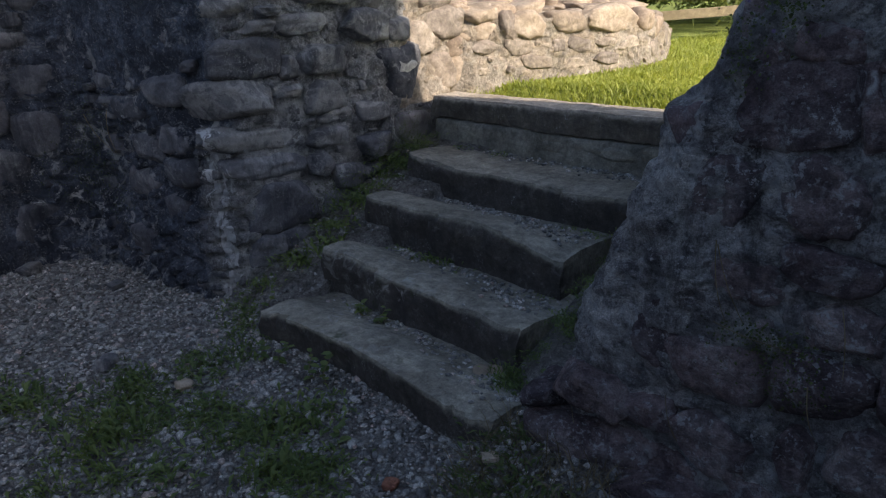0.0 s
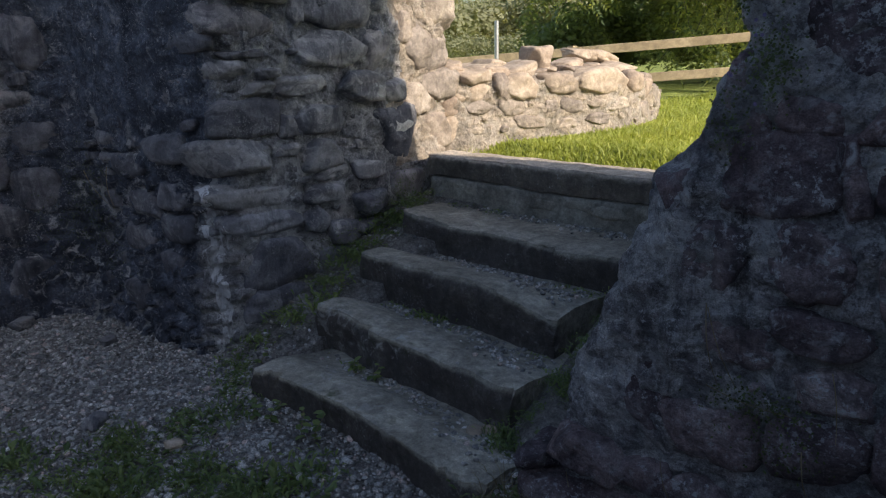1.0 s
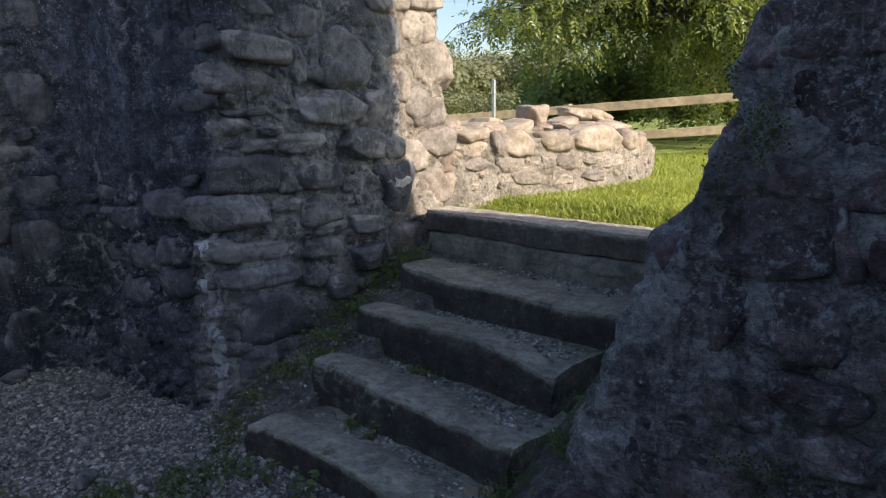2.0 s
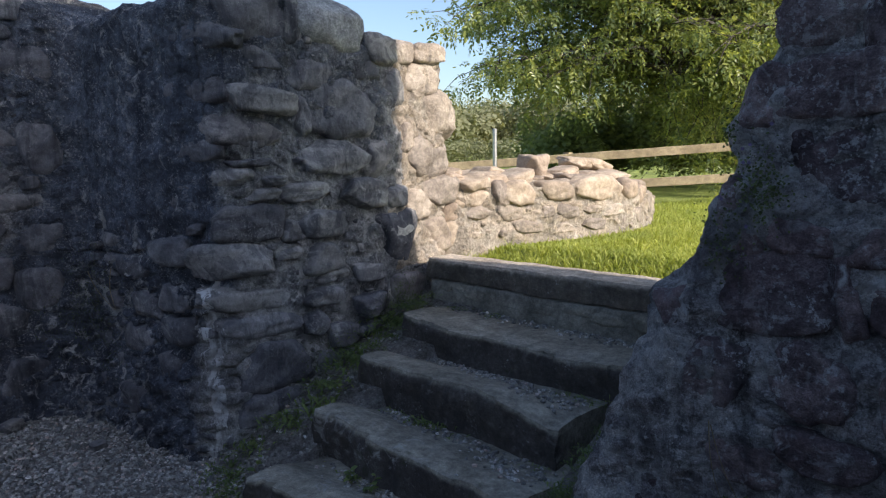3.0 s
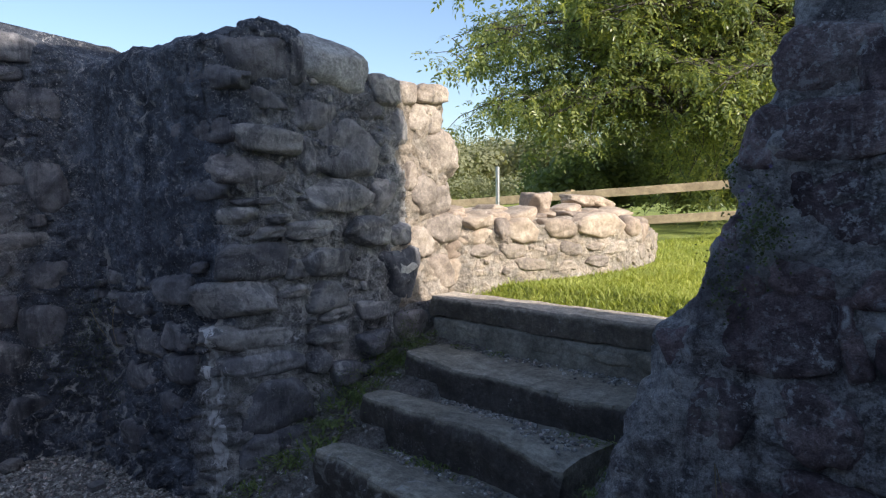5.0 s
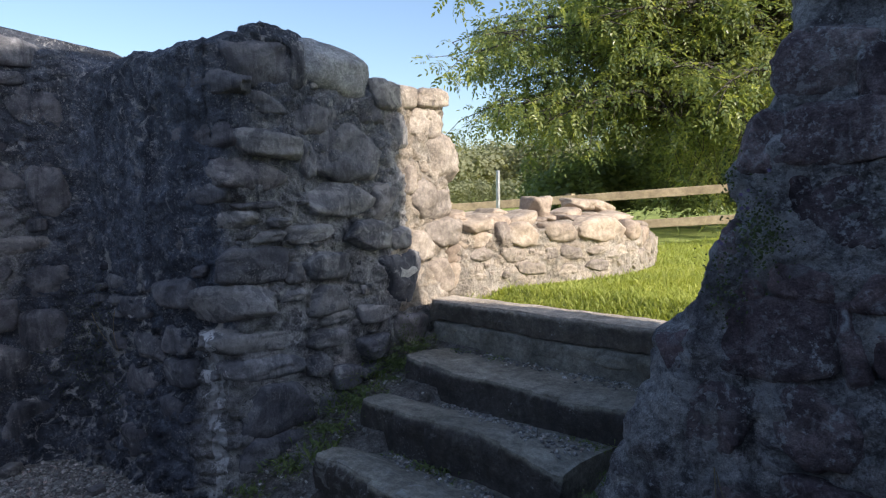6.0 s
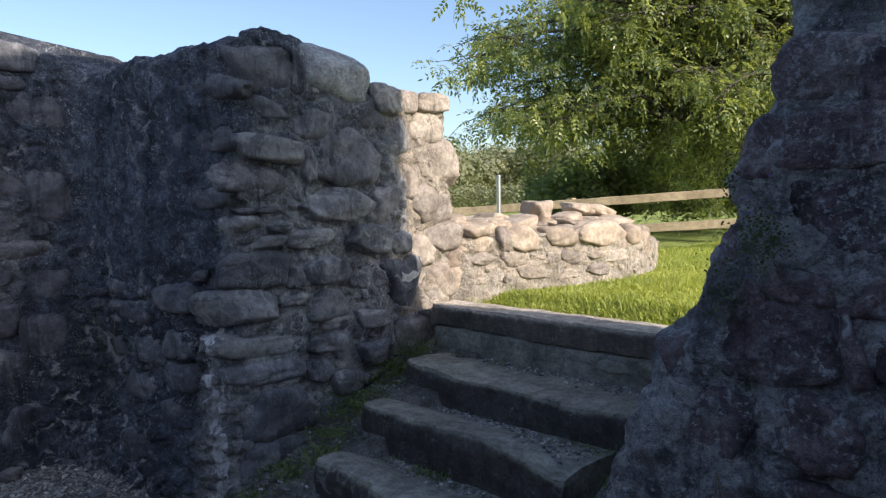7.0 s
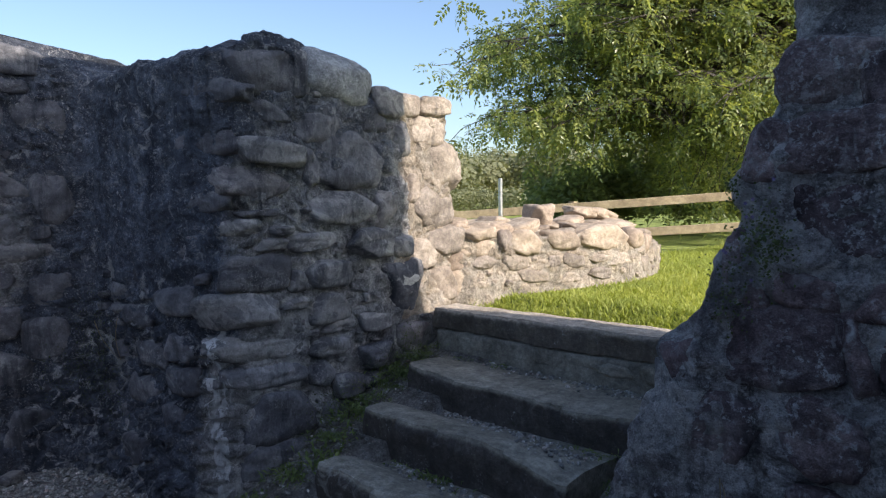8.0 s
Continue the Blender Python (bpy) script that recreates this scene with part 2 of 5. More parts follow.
# ---- stones: a few rounded boulder shapes, shared by all the walls ----
def stone_mesh(name, block, seed, material, rough=0.12, sub=3, keep=0.0):
    bm = bmesh.new()
    bmesh.ops.create_icosphere(bm, subdivisions=sub, radius=1.0)
    cut = random.Random(int(seed * 10))
    planes = [(Vector((cut.gauss(0, 1), cut.gauss(0, 0.6), cut.gauss(0, 1))).normalized(), cut.uniform(0.34, 0.47) + keep) for _ in range(5)]
    for v in bm.verts:
        c = v.co * (0.5 / sum(abs(a) ** block for a in v.co) ** (1 / block))
        k = 1 + rough * fbm(v.co, 1.1, seed) + rough * 0.45 * fbm(v.co, 3.1, seed + 9) + rough * 0.18 * fbm(v.co, 8.0, seed + 4)
        c *= k
        for n, d in planes:
            over = c.dot(n) - d
            if over > 0:
                c -= n * over * 0.85
        c += noise.noise_vector(v.co * 5 + Vector((seed, 0, 0))) * 0.022
        v.co = c
    me = bpy.data.meshes.new(name)
    bm.to_mesh(me)
    bm.free()
    me.materials.append(material)
    me.polygons.foreach_set("use_smooth", [True] * len(me.polygons))
    return me


def stone_set(material, n=14, rough=0.15, sub=4, block=2.5, keep=0.0):
    return [stone_mesh("stone", block + 0.5 * (i % 4), 3.7 * i + 1, material, rough, sub, keep) for i in range(n)]


SET_MID, SET_BLACK, SET_PALE, SET_TAN = (stone_set(m, 16, 0.13, 4, 4.4, 0.05) for m in (STONE, STONE_BLACK, STONE_PALE, STONE_TAN))
SET_RIGHT = stone_set(STONE_RIGHT, 16, 0.14, 4, 4.4, 0.04)
CAP_STONE = stone_mesh("stone", 3.2, 2.3, rock_material("stone_cap", (0.19, 0.2, 0.212), (0.27, 0.28, 0.29), (0.35, 0.355, 0.36), streak=0.06, streak_col=(0.1, 0.1, 0.11), lichen=0.2, vary=0, bump=0.35, big=3), 0.05, 4, 0.1)
rng = random.Random(7)


def set_stone(parent, shapes, at, along, w, h, proud, depth=None, tilt=None, name="stone"):
    """One stone bedded in a wall face: at = centre on the face, along = unit way along the face; outward is along x up."""
    u = Vector((along[0], along[1], 0)).normalized()
    n = u.cross(Vector((0, 0, 1)))
    d = depth or max(0.12, min(w, h) * 1.1)
    o = Vector(at) + n * (proud - d / 2)
    basis = Matrix((u, -n, Vector((0, 0, 1)))).transposed().to_4x4()
    turn = Matrix.Rotation(radians(rng.uniform(-10, 10) if tilt is None else tilt), 4, "Y") @ Matrix.Rotation(radians(rng.uniform(-6, 6)), 4, "Z")
    ob = new(name, rng.choice(shapes))
    ob.parent = parent
    ob.matrix_basis = Matrix.Translation(o) @ basis @ turn @ Matrix.Diagonal((w * 1.04, d, h * 1.04, 1))
    return ob


def fill_stones(parent, shapes, taken, face, s0, s1, z0, top, size, proud, tries=900, limit=120, gap=0.012):
    """Beds smaller stones at random between those that already stand in (s, z, w, h)."""
    made = 0
    for _ in range(tries):
        w = rng.uniform(*size)
        h = w * rng.uniform(0.45, 0.8)
        s = rng.uniform(s0, s1)
        z = rng.uniform(z0, top(s) - h * 0.6)
        if any(abs(s - a) < (w + c) / 2 + gap and abs(z - b) < (h + d) / 2 + gap for a, b, c, d in taken):
            continue
        taken.append((s, z, w, h))
        at, along = face(s, z)
        set_stone(parent, shapes, at, along, w, h, rng.uniform(*proud))
        made += 1
        if made >= limit:
            return


def cells(p, size, flat):
    """Rubble pattern at p: 0 in a joint, 1 well inside a stone."""
    q = Vector((p[0] / size, p[1] / size, p[2] / (size * flat)))
    q += noise.noise_vector(q * 1.3) * 0.28
    d = noise.voronoi(q)[0]
    return min(1.0, max(0.0, (d[1] - d[0] - 0.07) / 0.3))


def loft(name, front, back, top, s_list, v_list, nt, zb, rough, material, marks=None, seed=0.0, lip=0.05, rubble=None, proud=0.03, relief=None, fall=0.0, crumb=0.008):
    """A rough wall body: front(s, z) and back(s, z) give the plan at each height, top(s) its crest.
    rubble: size and flatness of the stones that show in its face; marks(s, p) gives blackening, lime and pale joints."""
    V, F, bed, soot_shade, lime = [], [], [], [], []
    rows = []
    for s in s_list:
        t = top(s)
        ring = []
        for v in v_list:
            z = zb + v * (t - zb)
            f, b = Vector(front(s, z)), Vector(back(s, z))
            e = max(0.0, (v - 0.95) / 0.05)
            ring.append(((*(f.lerp(b, lip * e * e)), z - 0.03 * e * e), (f - b).normalized().to_3d()))
        for j in range(1, nt):
            k = j / nt
            f, b = Vector(front(s, t)), Vector(back(s, t))
            ring.append(((*f.lerp(b, lip + (1 - 2 * lip) * k), t + 0.03 * math.sin(k * math.pi) - fall * k), Vector((0, 0, 1))))
        for j in range(9):
            z = t - fall + (zb - t + fall) * j / 8
            ring.append(((*back(s, z), z), None))
        row = []
        for p, out in ring:
            p = Vector(p)
            d = noise.noise_vector(p * 1.6 + Vector((seed, 0, 0))) * rough
            d += noise.noise_vector(p * 5.0 + Vector((0, seed, 0))) * rough * 0.5
            c = 0.0
            if rubble and out is not None:
                c = cells(p + Vector((seed, 0, 0)), *rubble)
                d += out * (proud * (1 - (1 - c) ** 2) * (0.55 + 0.9 * abs(noise.noise(p * 3.1))) - proud * 0.4) * (relief(s, p) if relief else 1.0)
            if out is not None:
                d += noise.noise_vector(p * 15.0) * rough * 0.4 + noise.noise_vector(p * 37.0) * rough * 0.28
                if rubble:  # mortar smeared over the edges of the stones
                    d += out * (0.026 * noise.noise(p * 6.5 + Vector((seed, 3, 0))) + 0.012 * noise.noise(p * 13 + Vector((0, seed, 0))) + crumb * (0.5 - abs(noise.noise(p * 19 + Vector((seed, 0, 2)))) - 0.6 * abs(noise.noise(p * 41))))
            row.append(len(V))
            bed.append(c * (relief(s, p) ** 0.5 if relief else 1.0))
            a, b, joint = marks(s, p) if marks and out is not None else (0.0, 0.0, 0.0)
            soot_shade.append(a)
            lime.append(max(b, joint * (1 - c) ** 2))
            V.append(p + d)
        rows.append((s, row))
    for (sa, a), (sb, b) in zip(rows, rows[1:]):
        for j in range(len(a) - 1):
            F.append((a[j], b[j], b[j + 1], a[j + 1]))
    F.append(tuple(rows[0][1]))
    F.append(tuple(reversed(rows[-1][1])))
    me = mesh_from(name, V, F, [material])
    for key, values in (("bed", bed), ("soot_shade", soot_shade), ("lime", lime)):
        me.attributes.new(key, "FLOAT", "POINT").data.foreach_set("value", values)
    return me


def steps_of(a, b, d):
    return list(np.linspace(a, b, max(2, int(round(abs(b - a) / d)) + 1)))


def along_line(points):
    """A plan line through points: returns its length and a function s -> (place, unit way)."""
    P = [Vector(p) for p in points]
    L = [0.0]
    for a, b in zip(P, P[1:]):
        L.append(L[-1] + (b - a).length)

    def at(s):
        s = min(max(s, 0.0), L[-1])
        for i in range(len(P) - 1):
            if s <= L[i + 1] + 1e-9:
                break
        k = (s - L[i]) / (L[i + 1] - L[i])
        return P[i].lerp(P[i + 1], k), (P[i + 1] - P[i]).normalized()

    return L[-1], at


# ---- ground: one sheet, gravel court below, meadow above, hills far off ----
def ground_height(x, y):
    z = min(max((y - 1.62) * 0.42, 0.0), 0.95)
    if -2.66 < x < -1.5 and 1.56 < y < 3.2:
        z -= 0.16
    if y > 3.6:
        z += 0.03 * noise.noise(Vector((x * 0.8, y * 0.8, 0))) - 0.01 * min(y - 3.6, 12) * 0.5
    else:
        z += 0.012 * noise.noise(Vector((x * 2.5, y * 2.5, 1.0)))
    if -3.3 < x < -2.68 and 1.5 < y < 3.1:
        z += 0.03 * min(1.0, (y - 1.5) / 0.2) * (1 + 0.6 * noise.noise(Vector((x * 8, y * 8, 5))))
    if -1.45 < x < 0 and 1.2 < y < 3.1:
        z += 0.1 * min(1.0, (x + 1.45) / 0.15) * min(1.0, (y - 1.2) / 0.35) * (1 + 0.4 * noise.noise(Vector((x * 7, y * 7, 0))))
    d = (-x * 0.7 + y * 0.72)
    if d > 60:
        z += 8 * (1 - math.exp(-((d - 60) / 170) ** 2)) + 8 * noise.noise(Vector((x / 80, y / 80, 2))) * min(1, (d - 60) / 80)
    return z


def spread(lo, hi, step, far):
    a = list(np.arange(lo, hi + step / 2, step))
    out, s = [], step
    while a[-1] < far:
        s *= 1.35
        a.append(a[-1] + s)
    s = step
    while a[0] > -far:
        s *= 1.35
        a.insert(0, a[0] - s)
    return a


gx, gy = spread(-6.0, 1.5, 0.05, 900), spread(-2.0, 8.0, 0.05, 900)
V = [(x, y, ground_height(x, y)) for y in gy for x in gx]
nx = len(gx)
F = [(j * nx + i, j * nx + i + 1, (j + 1) * nx + i + 1, (j + 1) * nx + i) for j in range(len(gy) - 1) for i in range(nx - 1)]
ground_mesh = mesh_from("ground", V, F, [SOIL, TURF])
ground_mesh.polygons.foreach_set("material_index", [1 if (gy[j] > 3.3 or gx[i] < -7 or gy[j] < -6) else 0 for j in range(len(gy) - 1) for i in range(nx - 1)])
ground = thing("ground", ground_mesh, "gravel court below and sunny meadow above the steps", "ground", "structure")

# ---- west wall: court side, rounded corner, then the jamb of the gateway ----
WEST = [(-5.0, -4.2), (-4.86, 0.2), (-4.74, 1.2), (-4.62, 1.47), (-4.3, 1.5), (-3.55, 1.6), (-3.36, 1.68), (-3.27, 1.82), (-3.24, 2.3), (-3.24, 3.0), (-3.26, 3.49)]
west_len, west_at = along_line(WEST)
S_CORNER = west_len - 1.77   # where the jamb begins (y = 1.72)
S_INNER = S_CORNER - 1.42    # inner corner with the court side


def jamb_s(y):
    return west_len - (3.49 - y)


def west_top(s):
    lumps = 0.035 * noise.noise(Vector((s * 5, 2, 0))) + 0.02 * noise.noise(Vector((s * 13, 5, 0)))
    return lumps + interp([(0, 2.7), (S_INNER - 1.2, 2.78), (S_INNER - 0.45, 2.74), (S_INNER - 0.15, 2.65), (S_INNER + 0.1, 2.56), (S_INNER + 0.45, 2.53), (S_CORNER - 0.35, 2.54), (jamb_s(1.72), 2.57), (jamb_s(1.9), 2.65), (jamb_s(2.13), 2.66),
                   (jamb_s(2.26), 2.45), (jamb_s(2.7), 2.38), (jamb_s(2.9), 2.4), (jamb_s(3.2), 2.36), (west_len, 2.31)], s)


def west_front(s, z):
    p, u = west_at(s)
    n = Vector((u.y, -u.x))
    foot = 0.14 * max(0.0, 1 - z / 0.7) ** 1.5 * min(1.0, max(0.0, (jamb_s(2.2) - s) / 0.5))
    return p + n * (foot - 0.02 * z)


def west_back(s, z):
    k = s / west_len
    return Vector((-5.9, -4.2)).lerp(Vector((-5.6, 3.5)), min(1.0, k / 0.55)) if k < 0.55 else Vector((-5.6, 3.5)).lerp(Vector((-3.56, 3.49)), (k - 0.55) / 0.45)


LIME_PATCHES = [(2.32, 0.62, 0.03, 0.07), (1.92, 1.31, 0.03, 0.06), (2.5, 0.72, 0.03, 0.05), (2.1, 0.83, 0.05, 0.03)]


def west_black(s, p):
    """How black the face is: most at the rounded corner, patchy on the court side, partly on the upper jamb."""
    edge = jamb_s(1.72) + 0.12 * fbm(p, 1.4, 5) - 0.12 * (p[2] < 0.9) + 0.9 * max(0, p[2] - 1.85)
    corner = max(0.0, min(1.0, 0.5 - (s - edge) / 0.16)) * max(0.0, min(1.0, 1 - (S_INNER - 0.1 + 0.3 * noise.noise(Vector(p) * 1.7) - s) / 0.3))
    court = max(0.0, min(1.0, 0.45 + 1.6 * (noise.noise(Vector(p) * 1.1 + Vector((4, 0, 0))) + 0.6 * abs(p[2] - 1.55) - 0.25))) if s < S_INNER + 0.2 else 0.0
    # upper jamb made darker from about z 1.45 upwards, ending at y 2.98
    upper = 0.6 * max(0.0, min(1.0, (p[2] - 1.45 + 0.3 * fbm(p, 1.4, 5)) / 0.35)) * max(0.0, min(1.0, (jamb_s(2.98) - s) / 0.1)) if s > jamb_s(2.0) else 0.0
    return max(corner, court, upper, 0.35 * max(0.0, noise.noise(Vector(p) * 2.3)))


def west_marks(s, p):
    """Blackening and the white lime that has run out of the joints."""
    z, lime = p[2], 0.0
    if 0.05 < z < 1.1:
        mid_s = jamb_s(1.66) + 0.06 * noise.noise(Vector((0, z * 2.6, 3)))
        half = 0.016 + 0.03 * max(0.0, noise.noise(Vector((s * 4, z * 5, 7)))) + 0.045 * max(0, 1 - abs(z - 0.75) / 0.13)
        lime = max(0.0, 1 - 0.5 * abs(s - mid_s) / half)
    if S_INNER < s < S_CORNER and z > 0.3:
        lime = max(lime, 1.1 * (noise.noise(Vector((s * 6, z * 1.3, 1))) + 0.4 * noise.noise(Vector((s * 17, z * 6, 1))) - 0.2))
    for y, zc, a, b in LIME_PATCHES:
        lime = max(lime, 1.2 - 0.55 * math.hypot((s - jamb_s(y)) / a, (z - zc) / b))
    pale = 0.85 * max(0.0, min(1.0, (1.3 - z) / 0.2)) * max(0.0, min(1.0, 0.55 + 1.6 * noise.noise(Vector(p) * 2.1))) if S_INNER < s < jamb_s(2.4) else 0.25 * max(0.0, noise.noise(Vector(p) * 2.1))
    return west_black(s, p), max(0.0, min(1.0, lime)), pale


def west_relief(s, p):
    """The blackened corner is smeared over with old plaster high up."""
    k = max(0.0, min(1.0, (1.35 + 0.3 * noise.noise(Vector(p) * 2) - p[2]) / 0.35))
    soot_shade = min(1.0, west_black(s, p)) if s > S_INNER else 0.0
    jamb = max(0.0, min(1.0, (s - jamb_s(1.75)) / 0.2))
    return (1.0 - soot_shade * 0.88 * (1 - k) * (1 - jamb)) * (1.0 - 0.45 * jamb)


west_s = steps_of(0, S_INNER - 1.7, 0.2)[:-1] + steps_of(S_INNER - 1.7, west_len, 0.014)
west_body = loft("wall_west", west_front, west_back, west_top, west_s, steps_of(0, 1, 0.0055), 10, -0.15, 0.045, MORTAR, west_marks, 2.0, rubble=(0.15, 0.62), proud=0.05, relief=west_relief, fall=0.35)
west_body.materials.append(MORTAR_PALE)   # paler, warmer mortar paints sunlight onto the outer end of the jamb
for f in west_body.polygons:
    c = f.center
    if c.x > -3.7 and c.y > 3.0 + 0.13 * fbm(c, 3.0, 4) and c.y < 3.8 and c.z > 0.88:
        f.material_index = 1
wall_west = thing("wall_west", west_body, "weathered rubble stone wall with blackened corner and gate jamb", "wall", "structure")


def west_face(s, z):
    p, u = west_at(s)
    q = west_front(s, z)
    return (q.x, q.y, z), u


# named stones of the jamb: y, z, width, height, how far they stand out
JAMB_TOP = [(2.03, 2.42, 0.47, 0.36, 0.05), (2.90, 2.31, 0.27, 0.2, 0.04), (3.08, 2.32, 0.2, 0.17, 0.05), (3.36, 2.33, 0.32, 0.13, 0.05), (1.98, 2.17, 0.36, 0.14, 0.03), (2.31, 2.12, 0.4, 0.2, 0.04), (2.70, 2.16, 0.36, 0.17, 0.03),
            (2.01, 1.95, 0.4, 0.15, 0.1), (2.6, 1.92, 0.62, 0.36, 0.05), (1.91, 1.77, 0.38, 0.19, 0.07), (3.3, 2.15, 0.32, 0.2, 0.02), (3.02, 2.05, 0.16, 0.3, 0.03), (3.43, 1.9, 0.4, 0.36, 0.05), (3.1, 1.76, 0.13, 0.2, 0.05), (2.28, 1.87, 0.13, 0.22, 0.02)]
JAMB_MIDDLE = [(2.51, 1.62, 0.46, 0.22, 0.05), (2.88, 1.59, 0.24, 0.3, 0.04), (1.92, 1.61, 0.24, 0.06, 0.07), (1.8, 1.52, 0.22, 0.12, 0.05), (3.33, 1.62, 0.44, 0.3, 0.04), (2.07, 1.5, 0.14, 0.06, 0.05), (1.92, 1.27, 0.41, 0.2, 0.09), (2.15, 1.21, 0.13, 0.13, 0.06),
               (2.38, 1.23, 0.32, 0.16, 0.08), (2.72, 1.4, 0.38, 0.19, 0.09), (2.97, 1.37, 0.18, 0.16, 0.06), (2.27, 1.42, 0.34, 0.12, 0.05), (1.98, 1.43, 0.26, 0.08, 0.03), (3.46, 1.39, 0.36, 0.22, 0.06), (3.22, 1.29, 0.26, 0.2, 0.04), (3.41, 1.05, 0.36, 0.28, 0.04)]
JAMB_FOOT = [(1.76, 1.07, 0.44, 0.19, 0.1), (2.37, 1.03, 0.27, 0.19, 0.08), (2.11, 1.08, 0.22, 0.08, 0.06), (1.89, 0.85, 0.52, 0.15, 0.06), (2.37, 0.79, 0.27, 0.12, 0.05), (2.73, 0.67, 0.28, 0.15, 0.08), (3.08, 0.72, 0.3, 0.22, 0.05), (2.44, 0.91, 0.26, 0.09, 0.04), (2.72, 0.89, 0.28, 0.13, 0.06),
             (1.94, 0.68, 0.46, 0.14, 0.06), (2.72, 0.52, 0.3, 0.12, 0.05), (1.99, 0.44, 0.5, 0.32, 0.06), (2.3, 0.63, 0.16, 0.18, 0.04), (2.5, 0.52, 0.24, 0.16, 0.05), (1.96, 0.2, 0.42, 0.18, 0.05), (2.42, 0.36, 0.26, 0.16, 0.04)]
taken = []
for y, z, w, h, out in JAMB_TOP + JAMB_MIDDLE + JAMB_FOOT:
    s = jamb_s(y)
    taken.append((s, z, w, h))
    at, u = west_face(s, z)
    # stones in the sunlit end are paler and warmer, light put into colour
    lit_end = y > 3.05 and z > 0.9
    shapes = SET_TAN if lit_end else SET_BLACK if (z < 0.75 and y < 2.75) or (z > 2.05 and y < 2.85) or (z > 1.8 and 2.2 < y < 2.85) else SET_MID
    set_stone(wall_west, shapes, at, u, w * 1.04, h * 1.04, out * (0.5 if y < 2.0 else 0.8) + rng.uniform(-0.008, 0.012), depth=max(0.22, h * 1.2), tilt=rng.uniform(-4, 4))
taken.append((jamb_s(3.03), 1.08, 0.48, 0.36))
at, u = west_face(jamb_s(3.03), 1.08)
set_stone(wall_west, SET_BLACK[3:4], at, u, 0.48, 0.37, 0.045, depth=0.36, tilt=3)
at, u = west_face(jamb_s(2.99), 1.14)
lime = set_stone(wall_west, stone_set(LIME, 1, 0.3, 3, 2.2, 0.0), at, u, 0.2, 0.12, 0.062, depth=0.06, tilt=-12, name="lime_patch")
tagged(lime, "pale smear of lime on the dark block")
fill_stones(wall_west, SET_MID, taken, west_face, jamb_s(1.85), jamb_s(3.5), 0.25, west_top, (0.05, 0.1), (0.01, 0.03), 900, 60)
at, u = west_face(jamb_s(2.51), 2.42)
set_stone(wall_west, [CAP_STONE], at, u, 0.54, 0.31, 0.08, depth=0.42, tilt=13)
taken.append((jamb_s(2.52), 2.41, 0.5, 0.29))
# the blackened corner: x, z, width, height
CORNER = [(-3.87, 2.29, 0.39, 0.13), (-3.38, 2.28, 0.38, 0.15), (-3.44, 1.99, 0.39, 0.15), (-4.00, 1.95, 0.38, 0.16), (-3.89, 1.72, 0.34, 0.16), (-3.44, 1.68, 0.35, 0.15), (-3.61, 1.40, 0.26, 0.16), (-4.01, 1.28, 0.30, 0.17), (-3.68, 1.12, 0.31, 0.19),
          (-4.06, 0.99, 0.27, 0.15), (-3.65, 0.85, 0.27, 0.17), (-3.96, 0.77, 0.35, 0.17), (-3.61, 0.66, 0.27, 0.17), (-4.03, 0.56, 0.36, 0.18), (-3.68, 0.44, 0.24, 0.20), (-3.48, 0.32, 0.19, 0.24), (-3.97, 0.20, 0.30, 0.21)]
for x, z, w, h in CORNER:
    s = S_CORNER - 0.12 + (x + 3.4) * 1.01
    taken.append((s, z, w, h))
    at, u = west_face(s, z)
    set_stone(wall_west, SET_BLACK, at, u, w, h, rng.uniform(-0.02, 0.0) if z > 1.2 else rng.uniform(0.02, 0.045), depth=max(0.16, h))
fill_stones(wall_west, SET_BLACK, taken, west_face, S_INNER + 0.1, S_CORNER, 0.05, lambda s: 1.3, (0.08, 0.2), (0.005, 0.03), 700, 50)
# the court side: y, z, width, height
COURT = [(1.21, 2.57, 0.28, 0.16), (0.85, 2.5, 0.35, 0.2), (1.31, 2.23, 0.28, 0.21), (1.25, 1.98, 0.29, 0.18), (1.12, 1.78, 0.28, 0.16), (1.36, 1.70, 0.2, 0.3), (1.10, 1.54, 0.15, 0.14), (1.20, 1.35, 0.32, 0.14), (1.08, 1.22, 0.15, 0.14),
         (1.35, 1.11, 0.24, 0.23), (1.08, 0.94, 0.18, 0.21), (1.30, 0.79, 0.25, 0.28), (1.08, 0.60, 0.28, 0.29), (0.8, 0.4, 0.35, 0.25), (0.8, 0.95, 0.3, 0.2), (0.75, 1.45, 0.35, 0.2), (0.8, 1.95, 0.3, 0.2), (1.2, 0.25, 0.4, 0.28)]
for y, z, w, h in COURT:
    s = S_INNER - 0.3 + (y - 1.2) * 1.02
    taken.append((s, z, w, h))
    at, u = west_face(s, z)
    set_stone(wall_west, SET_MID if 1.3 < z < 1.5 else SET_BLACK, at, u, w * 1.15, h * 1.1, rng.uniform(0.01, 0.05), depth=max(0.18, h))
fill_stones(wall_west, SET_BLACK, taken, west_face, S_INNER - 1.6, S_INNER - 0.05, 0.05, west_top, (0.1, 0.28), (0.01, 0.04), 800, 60)

